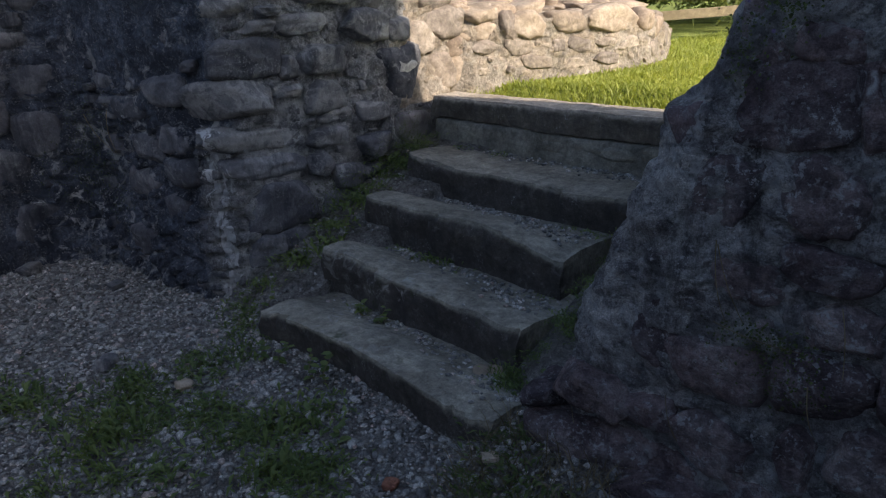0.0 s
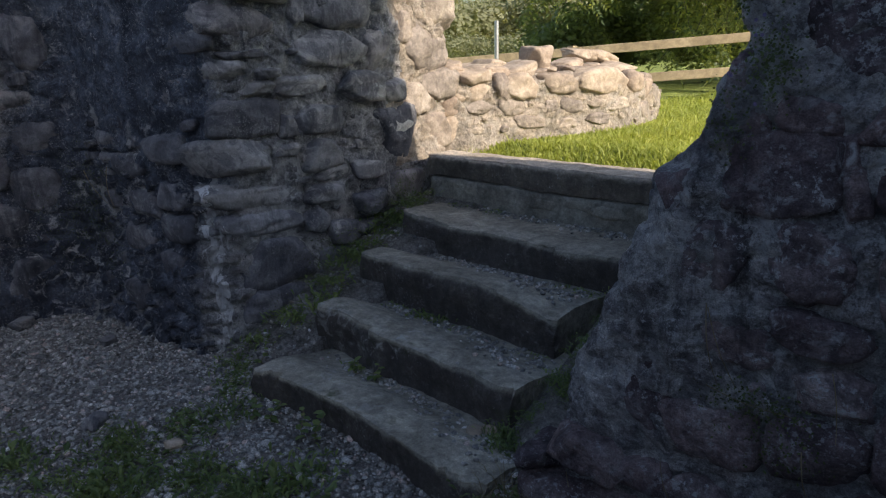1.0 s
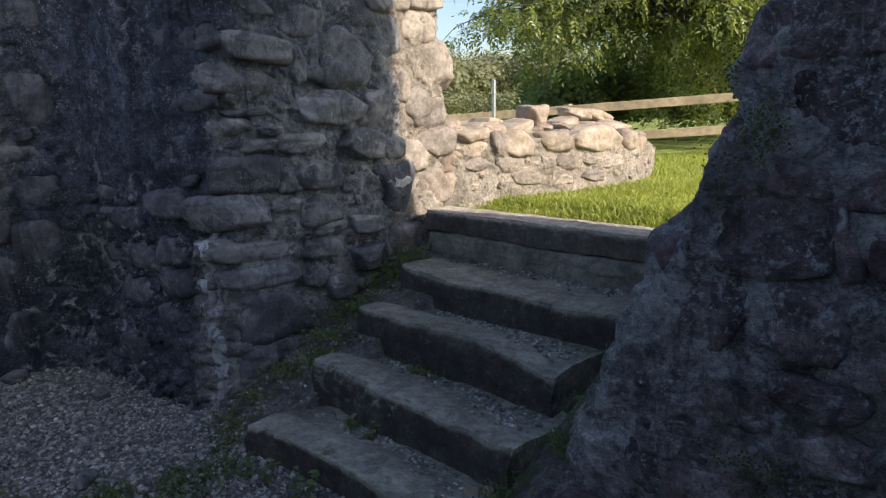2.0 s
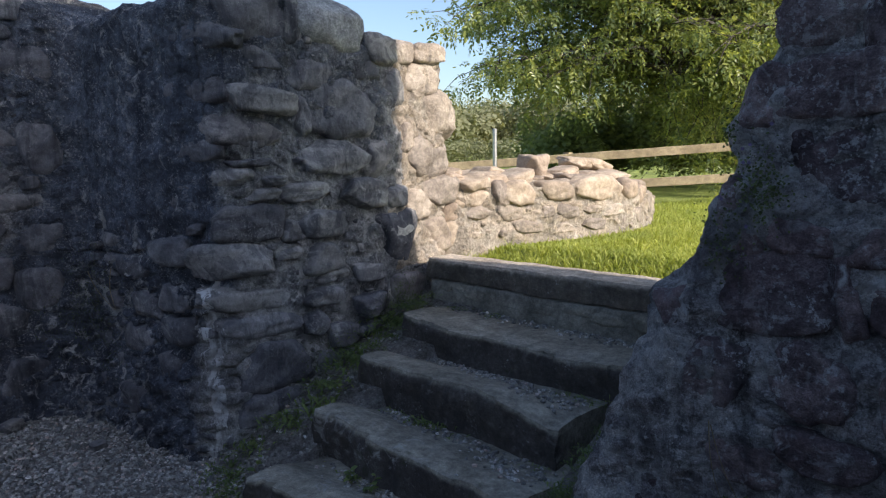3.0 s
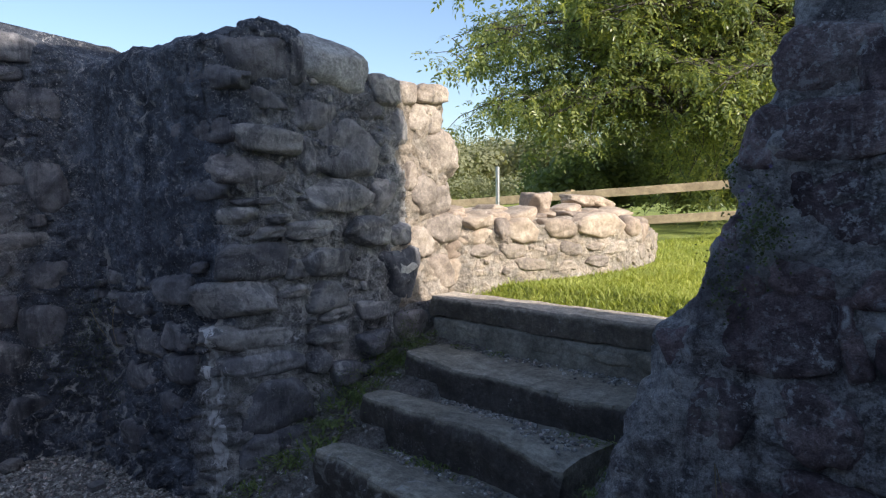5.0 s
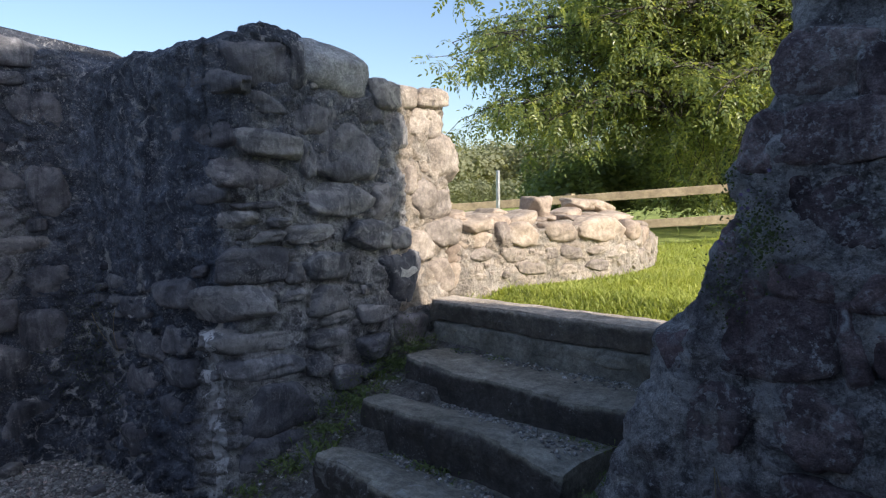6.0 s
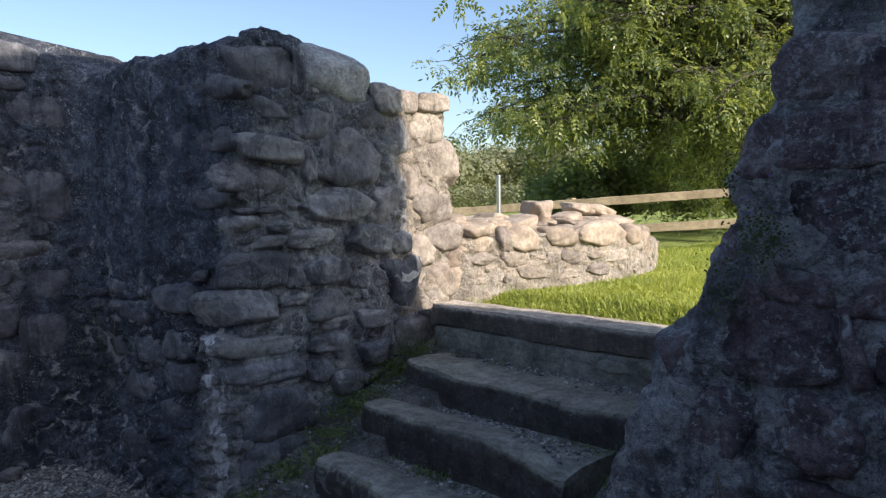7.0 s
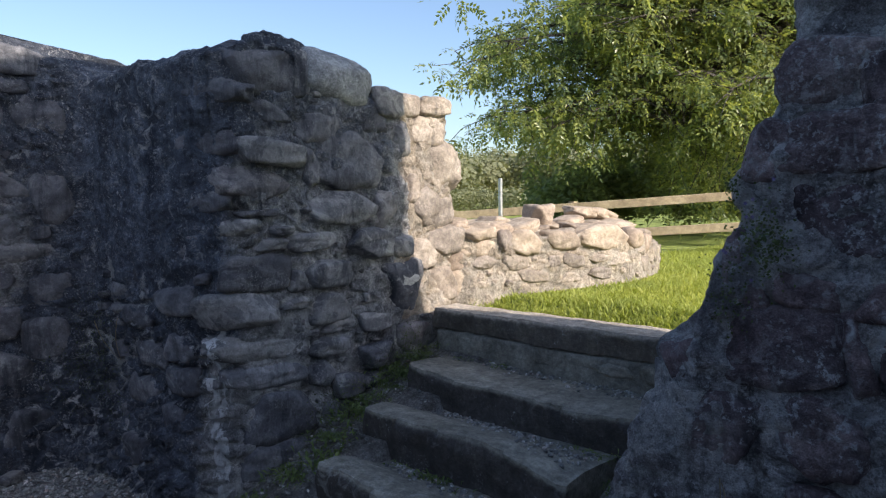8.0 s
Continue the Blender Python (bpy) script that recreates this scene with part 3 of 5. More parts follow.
# ---- gate pier: the tall broken wall end beside the steps ----
PIER_EDGE = [(-0.2, -1.02), (0.1, -1.09), (0.36, -1.1), (0.46, -1.09), (0.59, -1.07), (0.71, -1.015), (0.82, -0.97), (0.9, -0.93), (1.03, -0.87), (1.11, -0.82), (1.26, -0.805), (1.29, -0.765), (1.33, -0.715), (1.36, -0.69), (1.46, -0.68), (1.52, -0.66), (1.575, -0.632), (1.62, -0.612),
             (1.66, -0.628), (1.7, -0.655), (1.72, -0.65), (1.76, -0.615), (1.81, -0.61), (1.85, -0.57), (1.87, -0.557), (1.92, -0.52), (1.95, -0.495), (2.07, -0.49), (2.5, -0.48), (5.1, -0.3)]

def pier_front(s, z):
    x0 = interp(PIER_EDGE, z) - 0.012
    if s < 0:  # the end face, running back from the front
        k = min(1.0, -s)
        return Vector((x0 + 0.10 * k + 0.03 * math.sin(k * 5 + z * 4), 1.76 + 0.01 * min(1, k / 0.08) + (1.55 - 0.09 * z) * k))
    r = 0.06 * max(0.0, 1 - s / 0.08) ** 2
    return Vector((x0 + s, 1.70 + r + 0.012 * (z < 0.4) * -6 * (0.4 - z)))


def pier_back(s, z):
    # unseen back and height are shaped to place the shadow edge on the jamb
    y = interp([(0, 3.34), (2.2, 3.3), (2.55, 3.36), (2.75, 3.35), (3.0, 3.16), (3.1, 3.09), (3.3, 3.03), (4.2, 2.95), (5.2, 2.86)], z)
    if s < 0:
        return Vector((interp(PIER_EDGE, z) + 0.14 + 0.25 * (1 + s), y - 0.01))
    return Vector((interp(PIER_EDGE, z) + 0.4 + s * 0.9, y))


pier_s = steps_of(-1.0, -0.1, 0.03)[:-1] + steps_of(-0.1, 1.1, 0.0085) + steps_of(1.3, 3.2, 0.2)
pier_v = steps_of(0, 0.47, 0.0017) + steps_of(0.48, 1.0, 0.02)
pier_body = loft("wall_pier", pier_front, pier_back, lambda s: 5.1 + 0.15 * math.sin(s * 3), pier_s, pier_v, 6, -0.2, 0.032, MORTAR_RIGHT, None, 11.0, rubble=(0.15, 0.7), proud=0.036, relief=lambda s, p: 0.45 if p[0] > -0.72 + 0.1 * noise.noise(Vector(p) * 3) or p[2] < 0.4 else 0.25, crumb=0.009)
wall_pier = thing("wall_pier", pier_body, "tall broken end of a dark rubble stone wall", "wall", "structure")


# x, z, width, height, how far they stand out
PIER_UPPER = [(-0.41, 1.94, 0.2, 0.17, 0.03), (-0.31, 1.9, 0.09, 0.14, 0.03), (-0.36, 1.79, 0.28, 0.13, 0.055), (-0.37, 1.6, 0.3, 0.2, 0.012), (-0.27, 1.43, 0.14, 0.09, 0.03), (-0.49, 1.3, 0.27, 0.2, 0.035), (-0.34, 1.29, 0.08, 0.2, 0.02), (-0.2, 1.3, 0.16, 0.18, 0.03), (-0.64, 1.08, 0.16, 0.2, 0.03), (-0.39, 1.09, 0.19, 0.19, 0.035),
              (-0.59, 1.46, 0.1, 0.22, 0.02), (-0.53, 1.78, 0.13, 0.15, 0.03), (-0.16, 1.6, 0.2, 0.2, 0.03), (-0.14, 1.85, 0.2, 0.18, 0.03), (-0.73, 1.2, 0.13, 0.14, 0.03), (-0.45, 1.44, 0.15, 0.09, 0.02), (-0.16, 1.08, 0.2, 0.2, 0.03)]
PIER_LOWER = [(-0.36, 0.9, 0.2, 0.11, 0.04), (-0.56, 0.84, 0.18, 0.12, 0.025), (-0.33, 0.76, 0.18, 0.12, 0.04), (-0.72, 0.84, 0.11, 0.1, 0.015), (-0.61, 0.57, 0.24, 0.22, 0.055), (-0.79, 0.61, 0.15, 0.28, 0.02), (-0.33, 0.58, 0.22, 0.2, 0.05), (-0.58, 0.29, 0.26, 0.18, 0.045), (-0.36, 0.35, 0.09, 0.18, 0.05), (-0.2, 0.43, 0.15, 0.18, 0.04),
              (-0.82, 0.33, 0.2, 0.11, 0.07), (-0.12, 0.65, 0.2, 0.2, 0.03), (-0.1, 0.9, 0.22, 0.2, 0.03), (-0.38, 0.12, 0.28, 0.18, 0.04), (-0.72, 0.13, 0.26, 0.16, 0.04)]
ptaken = []
for x, z, w, h, out in PIER_UPPER + PIER_LOWER:
    ptaken.append((x, z, w, h))
    set_stone(wall_pier, SET_RIGHT, (x, 1.70, z), (1, 0), w * 1.12, h * 1.1, out * 0.6 + 0.004, depth=max(0.14, min(w, h)), tilt=rng.uniform(-6, 6))
fill_stones(wall_pier, SET_RIGHT, ptaken, lambda s, z: ((s, 1.70, z), (1, 0)), -0.62, 0.9, 0.05, lambda s: 2.2 if s > -0.42 else 1.1, (0.04, 0.09), (0.0, 0.015), 900, 40)

# ---- walls added out of view, to block the sun and shape the court's shade ----
def plain_wall(name, a, b, thick, top, label):
    a, b = Vector(a), Vector(b)
    u = (b - a).normalized()
    n = Vector((u.y, -u.x))
    me = loft(name, lambda s, z: a + u * s, lambda s, z: a + u * s - n * thick, lambda s: top + 0.12 * math.sin(s * 2.1), steps_of(0, (b - a).length, 0.15), steps_of(0, 1, 0.04), 4, -0.2, 0.06, MORTAR_BLACK, None, 5.0)
    return thing(name, me, label, "wall", "structure")


plain_wall("wall_east", (2.7, 3.0), (2.7, -0.7), 1.2, 7.6, "tall unseen rubble wall added to keep the sun off the court")
plain_wall("wall_court", (3.2, -0.6), (3.2, -4.2), 0.8, 2.6, "low unseen rubble wall added to shape the light in the court")
plain_wall("wall_south", (3.4, -3.6), (-5.4, -3.6), 0.8, 2.6, "low unseen rubble wall added to shape the light in the court")

# ---- the low wall on the meadow ----
LOW = [(-3.4, 3.44), (-3.26, 3.6), (-3.13, 3.9), (-2.94, 4.45), (-2.78, 5.0), (-2.77, 5.35), (-2.93, 5.95), (-3.2, 6.6)]
low_len, low_at = along_line(LOW)


def low_top(s):
    return interp([(0, 1.45), (0.4, 1.43), (0.9, 1.4), (1.5, 1.4), (2.1, 1.36), (2.5, 1.28), (low_len, 1.2)], s)


def low_front(s, z):
    p, u = low_at(s)
    return p + Vector((u.y, -u.x)) * (0.05 * (1.5 - z))


def low_back(s, z):
    return Vector((-4.0, 3.75)).lerp(Vector((-3.95, 6.4)), s / low_len)


low_body = loft("low_wall", low_front, low_back, low_top, steps_of(0, low_len, 0.016), steps_of(0, 1, 0.022), 22, 0.8, 0.018, MORTAR_PALE, None, 21.0, rubble=(0.2, 0.6), proud=0.024, relief=lambda s, p: 0.15 + 0.85 * max(0.0, min(1.0, (p[2] + 0.05 * noise.noise(Vector(p) * 4) - 1.1) / 0.06)))
low_wall = thing("low_wall", low_body, "low sunlit ruined rubble wall curving across the grass", "wall", "structure")


def low_face(s, z):
    q = low_front(s, z)
    return (q.x, q.y, z), low_at(s)[1]


LOW_STONES = [(0.05, 1.38, 0.3, 0.2), (0.3, 1.32, 0.36, 0.15), (0.56, 1.35, 0.13, 0.17), (0.76, 1.33, 0.3, 0.18), (1.1, 1.34, 0.3, 0.15), (1.6, 1.34, 0.55, 0.19), (2.0, 1.32, 0.2, 0.17), (2.35, 1.23, 0.3, 0.2), (2.75, 1.15, 0.35, 0.22), (0.65, 1.19, 0.22, 0.14), (1.01, 1.18, 0.12, 0.1),
              (1.21, 1.17, 0.24, 0.12), (1.47, 1.18, 0.23, 0.08), (1.74, 1.16, 0.32, 0.11), (2.2, 1.08, 0.34, 0.14), (0.37, 1.2, 0.2, 0.11), (0.12, 1.22, 0.22, 0.16), (0.14, 1.03, 0.3, 0.22), (0.81, 1.07, 0.3, 0.1), (1.5, 1.05, 0.28, 0.1), (1.16, 1.04, 0.22, 0.09)]
ltaken = []
for s, z, w, h in LOW_STONES:
    ltaken.append((s, z, w, h))
    at, u = low_face(s, z)
    upper = z > 1.2 or s < 0.3
    set_stone(low_wall, SET_PALE if upper else SET_TAN, at, u, w * 1.02, h * 1.04, (rng.uniform(0.008, 0.02) if s < 0.5 else rng.uniform(0.025, 0.04)) if upper else rng.uniform(0.012, 0.025), depth=max(0.2, h), tilt=rng.uniform(-6, 6))
fill_stones(low_wall, SET_TAN, ltaken, low_face, 0.05, low_len - 0.1, 1.0, low_top, (0.05, 0.11), (0.004, 0.018), 1200, 60)
# loose-bedded crest: x, y, z, width, height, tilt
CREST = [(-3.42, 3.66, 1.49, 0.13, 0.08, 8), (-3.36, 3.6, 1.455, 0.2, 0.08, -4), (-3.3, 3.92, 1.445, 0.26, 0.1, 6), (-3.45, 4.2, 1.48, 0.22, 0.09, -5), (-3.2, 4.22, 1.43, 0.3, 0.11, 14), (-3.32, 4.66, 1.51, 0.24, 0.19, -3), (-3.25, 5.0, 1.46, 0.22, 0.09, 12), (-3.1, 4.84, 1.4, 0.32, 0.1, -6),
         (-3.4, 5.45, 1.545, 0.3, 0.1, -6), (-3.36, 5.72, 1.51, 0.34, 0.1, -14), (-3.25, 5.75, 1.4, 0.44, 0.13, -4), (-3.0, 5.3, 1.42, 0.4, 0.08, 3), (-3.16, 6.05, 1.3, 0.26, 0.11, -8), (-3.05, 5.05, 1.41, 0.22, 0.08, 5)]
for x, y, z, w, h, tilt in CREST:
    set_stone(low_wall, SET_PALE, (x - 0.01, y, z), (0.12, 1), w * 1.05, h * 1.12, 0.12, depth=0.26, tilt=-tilt)
# flat stones packed over the wall's broken top, under the crest
for i in range(30):
    y = 3.7 + 0.068 * i + rng.uniform(-0.04, 0.04)
    set_stone(low_wall, SET_PALE, (-3.3 - 0.3 * (i % 3) + rng.uniform(-0.05, 0.05) + 0.1 * (y > 5), y, 1.4 + 0.02 * (i % 2) + 0.02 * (y < 4.2) - 0.12 * max(0.0, y - 5.3)), (0.1, 1), rng.uniform(0.2, 0.32), rng.uniform(0.08, 0.13), 0.12, depth=0.28)

# ---- five stone steps up to the meadow ----
# left end, right end, front, depth, underside, top at left and right, how far the worn tread dips to its back at left and right
STEPS = [(-2.70, -1.26, 1.45, 0.52, -0.2, 0.162, 0.158, 0.07, 0.06), (-2.74, -1.44, 1.88, 0.52, -0.05, 0.34, 0.288, 0.1, 0.04), (-2.90, -1.53, 2.31, 0.52, 0.12, 0.485, 0.485, 0.07, 0.05), (-2.98, -0.9, 2.745, 0.52, 0.34, 0.65, 0.62, 0.02, 0.0), (-3.17, -0.75, 3.17, 0.25, 0.8, 0.932, 0.955, 0.0, 0.0)]
# wear of each front: share of the length, set back, height gained or lost
WEAR = [[(0, -0.01, -0.03), (0.1, 0.02, 0.0), (0.4, 0.065, 0.0), (0.68, 0.035, 0.0), (0.9, 0.012, -0.005), (1, 0.03, 0.0)], [(0, 0, 0), (0.12, 0.03, 0.0), (0.42, 0.0, -0.01), (0.7, 0.0, 0.0), (1, 0, 0)],
        [(0, 0, 0), (0.3, 0, 0.004), (0.64, 0.02, 0.02), (0.86, 0.0, -0.012), (1, 0.0, -0.06)], [(0, 0, 0), (0.19, 0, -0.034), (0.4, 0, -0.014), (0.56, 0, -0.03), (0.74, 0, 0.005), (1, 0, 0)], [(0, 0, 0), (1, 0, 0)]]


def worn(step, a):
    w = WEAR[STEPS.index(step)]
    at = [p[0] for p in w]
    return float(np.interp(a, at, [p[1] for p in w])), float(np.interp(a, at, [p[2] for p in w]))


def tread(step, x, d):
    """Height of a worn tread at x, d behind its front."""
    x0, x1, y0, depth, z0, zl, zr, dl, dr = step
    a = (x - x0) / (x1 - x0)
    k = min(1.0, max(0.0, (d - 0.12) / 0.3))
    return zl + (zr - zl) * a + worn(step, a)[1] * max(0.0, 1 - d / 0.35) - (dl + (dr - dl) * a) * k * k * (3 - 2 * k)


def slab(name, step, seed, wave, chip, material=STEP_STONE):
    """A worn stone step: wavy front, an arris with pieces broken out of it, a dished top."""
    x0, x1, y0, depth, z0, zl, zr, dl, dr = step
    n = max(24, int((x1 - x0) / 0.009))
    fine = [0.0, 0.004, 0.009, 0.016, 0.025, 0.036, 0.05, 0.07, 0.095]
    # distance behind the front, drop below the arris (None: at the underside)
    section = [(0.0, None)] + [(0.0, 0.24 - 0.02 * k) for k in range(7)] + [(0.0, d) for d in reversed(fine[1:])]
    section += [(0.003, 0.0)] + [(d, 0.0) for d in fine[1:]] + [(0.095 + (depth - 0.095) * k / 16, 0.0) for k in range(1, 17)] + [(depth, None)]
    V, F, stain_shade = [], [], []
    m = len(section)
    for i in range(n + 1):
        a = i / n
        x = x0 + (x1 - x0) * a
        p = Vector((x + seed * 3, seed, 0))
        bow = wave * (noise.noise(p * 1.5) + 0.4 * noise.noise(p * 5) + 0.16 * noise.noise(p * 17))
        big = noise.noise(p * 2.4 + Vector((0, 7, 0))) + 0.4 * noise.noise(p * 8)
        bite = 0.003 + 0.005 * abs(noise.noise(p * 30)) + chip * min(1.0, max(0.0, (big - 0.1) / 0.05)) * (0.45 + 1.1 * abs(noise.noise(p * 9)))
        end = min(a, 1 - a) * (x1 - x0)
        bite += 0.025 * max(0.0, 1 - end / 0.035)
        back, lift = worn(step, a)
        bow += back
        top = zl + (zr - zl) * a + lift
        for d, below in section:
            under = below is None
            if under:
                below = top - z0
            below = min(below, top - z0)
            over = bite - (d + below * 0.4)
            lower = 0.0
            if over > 0:  # broken back, leaving a steep scar
                d, lower = d + over * 0.95, over * 0.15
            k = max(0.0, 1 - d / depth)
            z = top - below if below > 0 else tread(step, x, d)
            y = y0 + d + bow * k + (0.01 + 0.025 * noise.noise(Vector((x * 3, z * 6, seed)))) * k * min(1.0, below / 0.15)
            q = Vector((x, y, z - lower))
            rough = 0.005 if below <= 0 else 0.013 * min(1.0, below / 0.03)
            q += noise.noise_vector(q * 8 + Vector((seed, 0, 0))) * rough + noise.noise_vector(q * 24) * rough * 0.5 + noise.noise_vector(q * 60) * 0.0016
            V.append(q)
            # front face darker than the tread: some black stain, mostly shade as colour
            stain_shade.append(min(1.0, max(below, lower * 2) / 0.03) * (0.8 if d < depth * 0.5 else 0.0))
    for i in range(n):
        for j in range(m):
            k = (j + 1) % m
            F.append((i * m + j, (i + 1) * m + j, (i + 1) * m + k, i * m + k))
    F += [tuple(range(m)), tuple(range(n * m + m - 1, n * m - 1, -1))]
    me = mesh_from(name, V, F, [material])
    for key, values in (("bed", [1.0] * len(V)), ("soot_shade", stain_shade), ("lime", [0.0] * len(V))):
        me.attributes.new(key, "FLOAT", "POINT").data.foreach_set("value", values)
    me.set_sharp_from_angle(angle=radians(34))
    return me


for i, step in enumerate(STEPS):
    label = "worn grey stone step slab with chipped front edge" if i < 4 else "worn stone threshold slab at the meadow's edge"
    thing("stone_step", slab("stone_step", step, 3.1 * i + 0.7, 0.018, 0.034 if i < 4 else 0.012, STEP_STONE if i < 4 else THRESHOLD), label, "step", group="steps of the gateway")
# rubble course under the threshold
kerb = loft("rubble_course", lambda s, z: Vector((-3.14 + s, 3.18)), lambda s, z: Vector((-3.14 + s, 3.45)), lambda s: 0.82, steps_of(0, 2.3, 0.025), steps_of(0, 1, 0.1), 3, 0.5, 0.012, STEP_STONE, None, 8.0)
riser = thing("rubble_course", kerb, "dark rubble course under the threshold slab", "masonry")
SET_STEP = stone_set(STEP_STONE, 6, 0.1, 3, 6.0, 0.08)
for i in range(9):
    set_stone(riser, SET_STEP, (-3.0 + 0.25 * i + rng.uniform(-0.03, 0.03), 3.185, 0.72 + rng.uniform(-0.02, 0.03)), (1, 0), rng.uniform(0.22, 0.32), rng.uniform(0.07, 0.12), 0.008, depth=0.14, tilt=rng.uniform(-3, 3))


# boulders at the pier's foot
for x, y, z, w, h in ((-0.96, 1.66, 0.35, 0.26, 0.14), (-1.15, 1.64, 0.24, 0.1, 0.1), (-0.98, 1.64, 0.12, 0.42, 0.2), (-0.66, 1.6, 0.06, 0.4, 0.2)):
    ob = set_stone(None, SET_RIGHT, (x, y, z), (1, 0), w, h, 0.06, depth=0.24, name="boulder")
    tagged(ob, "dark rounded boulder bedded at the wall's foot", "stone", "boulders at the pier")


# ---- loose gravel of the court and on the treads ----
def scatter_pebbles(name, spots, label):
    bm = bmesh.new()
    bmesh.ops.create_icosphere(bm, subdivisions=1, radius=0.5)
    base = np.array([v.co[:] for v in bm.verts])
    tris = np.array([[v.index for v in f.verts] for f in bm.faces])
    bm.free()
    r = np.random.RandomState(3)
    n, k = len(spots), len(base)
    S = np.array(spots)
    shape = base[None] * (1 + 0.22 * r.randn(n, k, 1).clip(-1.2, 1.2))
    size = S[:, 3, None] * np.stack([r.uniform(0.8, 1.35, n), r.uniform(0.7, 1.0, n), r.uniform(0.45, 0.8, n)], 1)
    P = shape * size[:, None]
    a = r.uniform(0, 2 * np.pi, n)
    c, s = np.cos(a)[:, None], np.sin(a)[:, None]
    P = np.stack([P[..., 0] * c - P[..., 1] * s, P[..., 0] * s + P[..., 1] * c, P[..., 2] + P[..., 0] * r.uniform(-0.3, 0.3, n)[:, None]], 2)
    P += S[:, None, :3]
    F = (tris[None] + (np.arange(n) * k)[:, None, None]).reshape(-1, 3)
    return thing(name, mesh_from(name, P.reshape(-1, 3).tolist(), F.tolist(), [PEBBLE_MIX]), label, "gravel", "stuff")


def island_rock(name):
    m = rock_material(name, (0.2, 0.202, 0.2), (0.33, 0.332, 0.328), (0.46, 0.458, 0.448), vary=0, big=20, bump=0.25, fine=150)
    nt = m.node_tree
    bsdf = nt.nodes["Principled BSDF"]
    link = bsdf.inputs["Base Color"].links[0]
    geo = nt.nodes.new("ShaderNodeNewGeometry")
    tint = ramp(nt, geo.outputs["Random Per Island"], [(0.0, (0.4, 0.4, 0.41)), (0.5, (0.85, 0.84, 0.83)), (0.88, (1.2, 1.19, 1.17)), (0.96, (1.2, 0.95, 0.87)), (1.0, (1.8, 1.8, 1.8))])
    nt.links.new(mix(nt, 1.0, link.from_socket, tint, "MULTIPLY"), bsdf.inputs["Base Color"])
    return m


PEBBLE_MIX = island_rock("gravel_mixed")
spots = []
while len(spots) < 32000:
    x, y = rng.uniform(-5.0, -0.7), rng.uniform(-0.6, 1.75)
    if y < (-x - 3.2) * 0.75 - 0.6:
        continue
    if x > -3.3 and x < -2.6 and y > 1.55 and rng.random() < 0.8:
        continue
    if fbm((x, y, 0), 1.5, 3) > 0.55 and rng.random() < 0.6:
        continue
    d = min(0.055, 0.011 + rng.expovariate(1 / 0.006))
    spots.append((x, y, ground_height(x, y) + d * 0.12, d))
scatter_pebbles("gravel", spots, "loose grey river gravel covering the court")
spots = []
for step in STEPS[:4]:
    x0, x1, y0 = step[:3]
    for _ in range(260):
        a = rng.random() ** 0.7
        x = x0 + 0.1 + (x1 - x0 - 0.15) * a
        y = y0 + 0.43 - abs(rng.gauss(0, 0.06)) - (0.2 * rng.random() if a > 0.7 else 0)
        dd = rng.uniform(0.01, 0.032)
        spots.append((x, y, tread(step, x, y - y0) + dd * 0.15, dd))
for _ in range(500):
    x, y = rng.uniform(-3.25, -2.72), rng.uniform(1.55, 3.1)
    dd = rng.uniform(0.008, 0.03)
    spots.append((x, y, ground_height(x, y) + dd * 0.1, dd))
scatter_pebbles("tread_gravel", spots, "loose gravel collected at the back of the treads")


# ---- grass of the meadow ----
def blades(name, roots, material, label, width=0.006):
    """roots: x, y, z, height, lean way, lean."""
    R = np.array(roots)
    n = len(R)
    r = np.random.RandomState(5)
    turn = r.uniform(0, 2 * np.pi, n)
    w = width * r.uniform(0.7, 1.4, n)
    side = np.stack([np.cos(turn), np.sin(turn), np.zeros(n)], 1) * w[:, None]
    lean = np.stack([np.cos(R[:, 4]), np.sin(R[:, 4]), np.zeros(n)], 1) * (R[:, 5] * R[:, 3])[:, None]
    up = np.zeros((n, 3))
    up[:, 2] = R[:, 3]
    b = R[:, :3]
    V = np.stack([b - side, b + side, b + up * 0.55 + lean * 0.35 + side * 0.75, b + up * 0.55 + lean * 0.35 - side * 0.75, b + up * (1 - 0.25 * R[:, 5:6]) + lean], 1)
    o = np.arange(n)[:, None] * 5
    F = [tuple(q) for q in (o + np.array([[0, 1, 2, 3]])).tolist()] + [tuple(q) for q in (o + np.array([[3, 2, 4]])).tolist()]
    return thing(name, mesh_from(name, V.reshape(-1, 3).tolist(), F, [material]), label, "grass", "stuff")


roots = []
while len(roots) < 110000:
    y = 3.39 + 7.5 * rng.random() ** 1.7
    x = rng.uniform(-3.9 if y > 6 else -3.3, 0.3)
    p = Vector((x, y))
    if y < 6.7 and x < interp([(3.3, -3.3), (3.5, -3.3), (3.6, -3.19), (3.9, -3.07), (4.45, -2.88), (5.0, -2.72), (5.35, -2.71), (5.95, -2.87), (6.6, -3.15)], y) :
        continue
    h = rng.uniform(0.025, 0.065) * (1 + 0.5 * fbm((x, y, 0), 1.2, 2)) * (1.9 if rng.random() < 0.03 else 1.0)
    roots.append((x, y, ground_height(x, y) - 0.01, max(0.03, h), rng.uniform(0, 6.28), rng.uniform(0.2, 1.1)))
blades("meadow_grass", roots, GRASS, "bright green sunlit meadow grass", 0.0045)


roots = []
for _ in range(150):
    x, y = rng.gauss(-3.12, 0.07), rng.gauss(3.5, 0.05)
    roots.append((x, y, ground_height(x, y) - 0.01, rng.uniform(0.06, 0.17), rng.uniform(0, 6.28), rng.uniform(0.2, 0.7)))
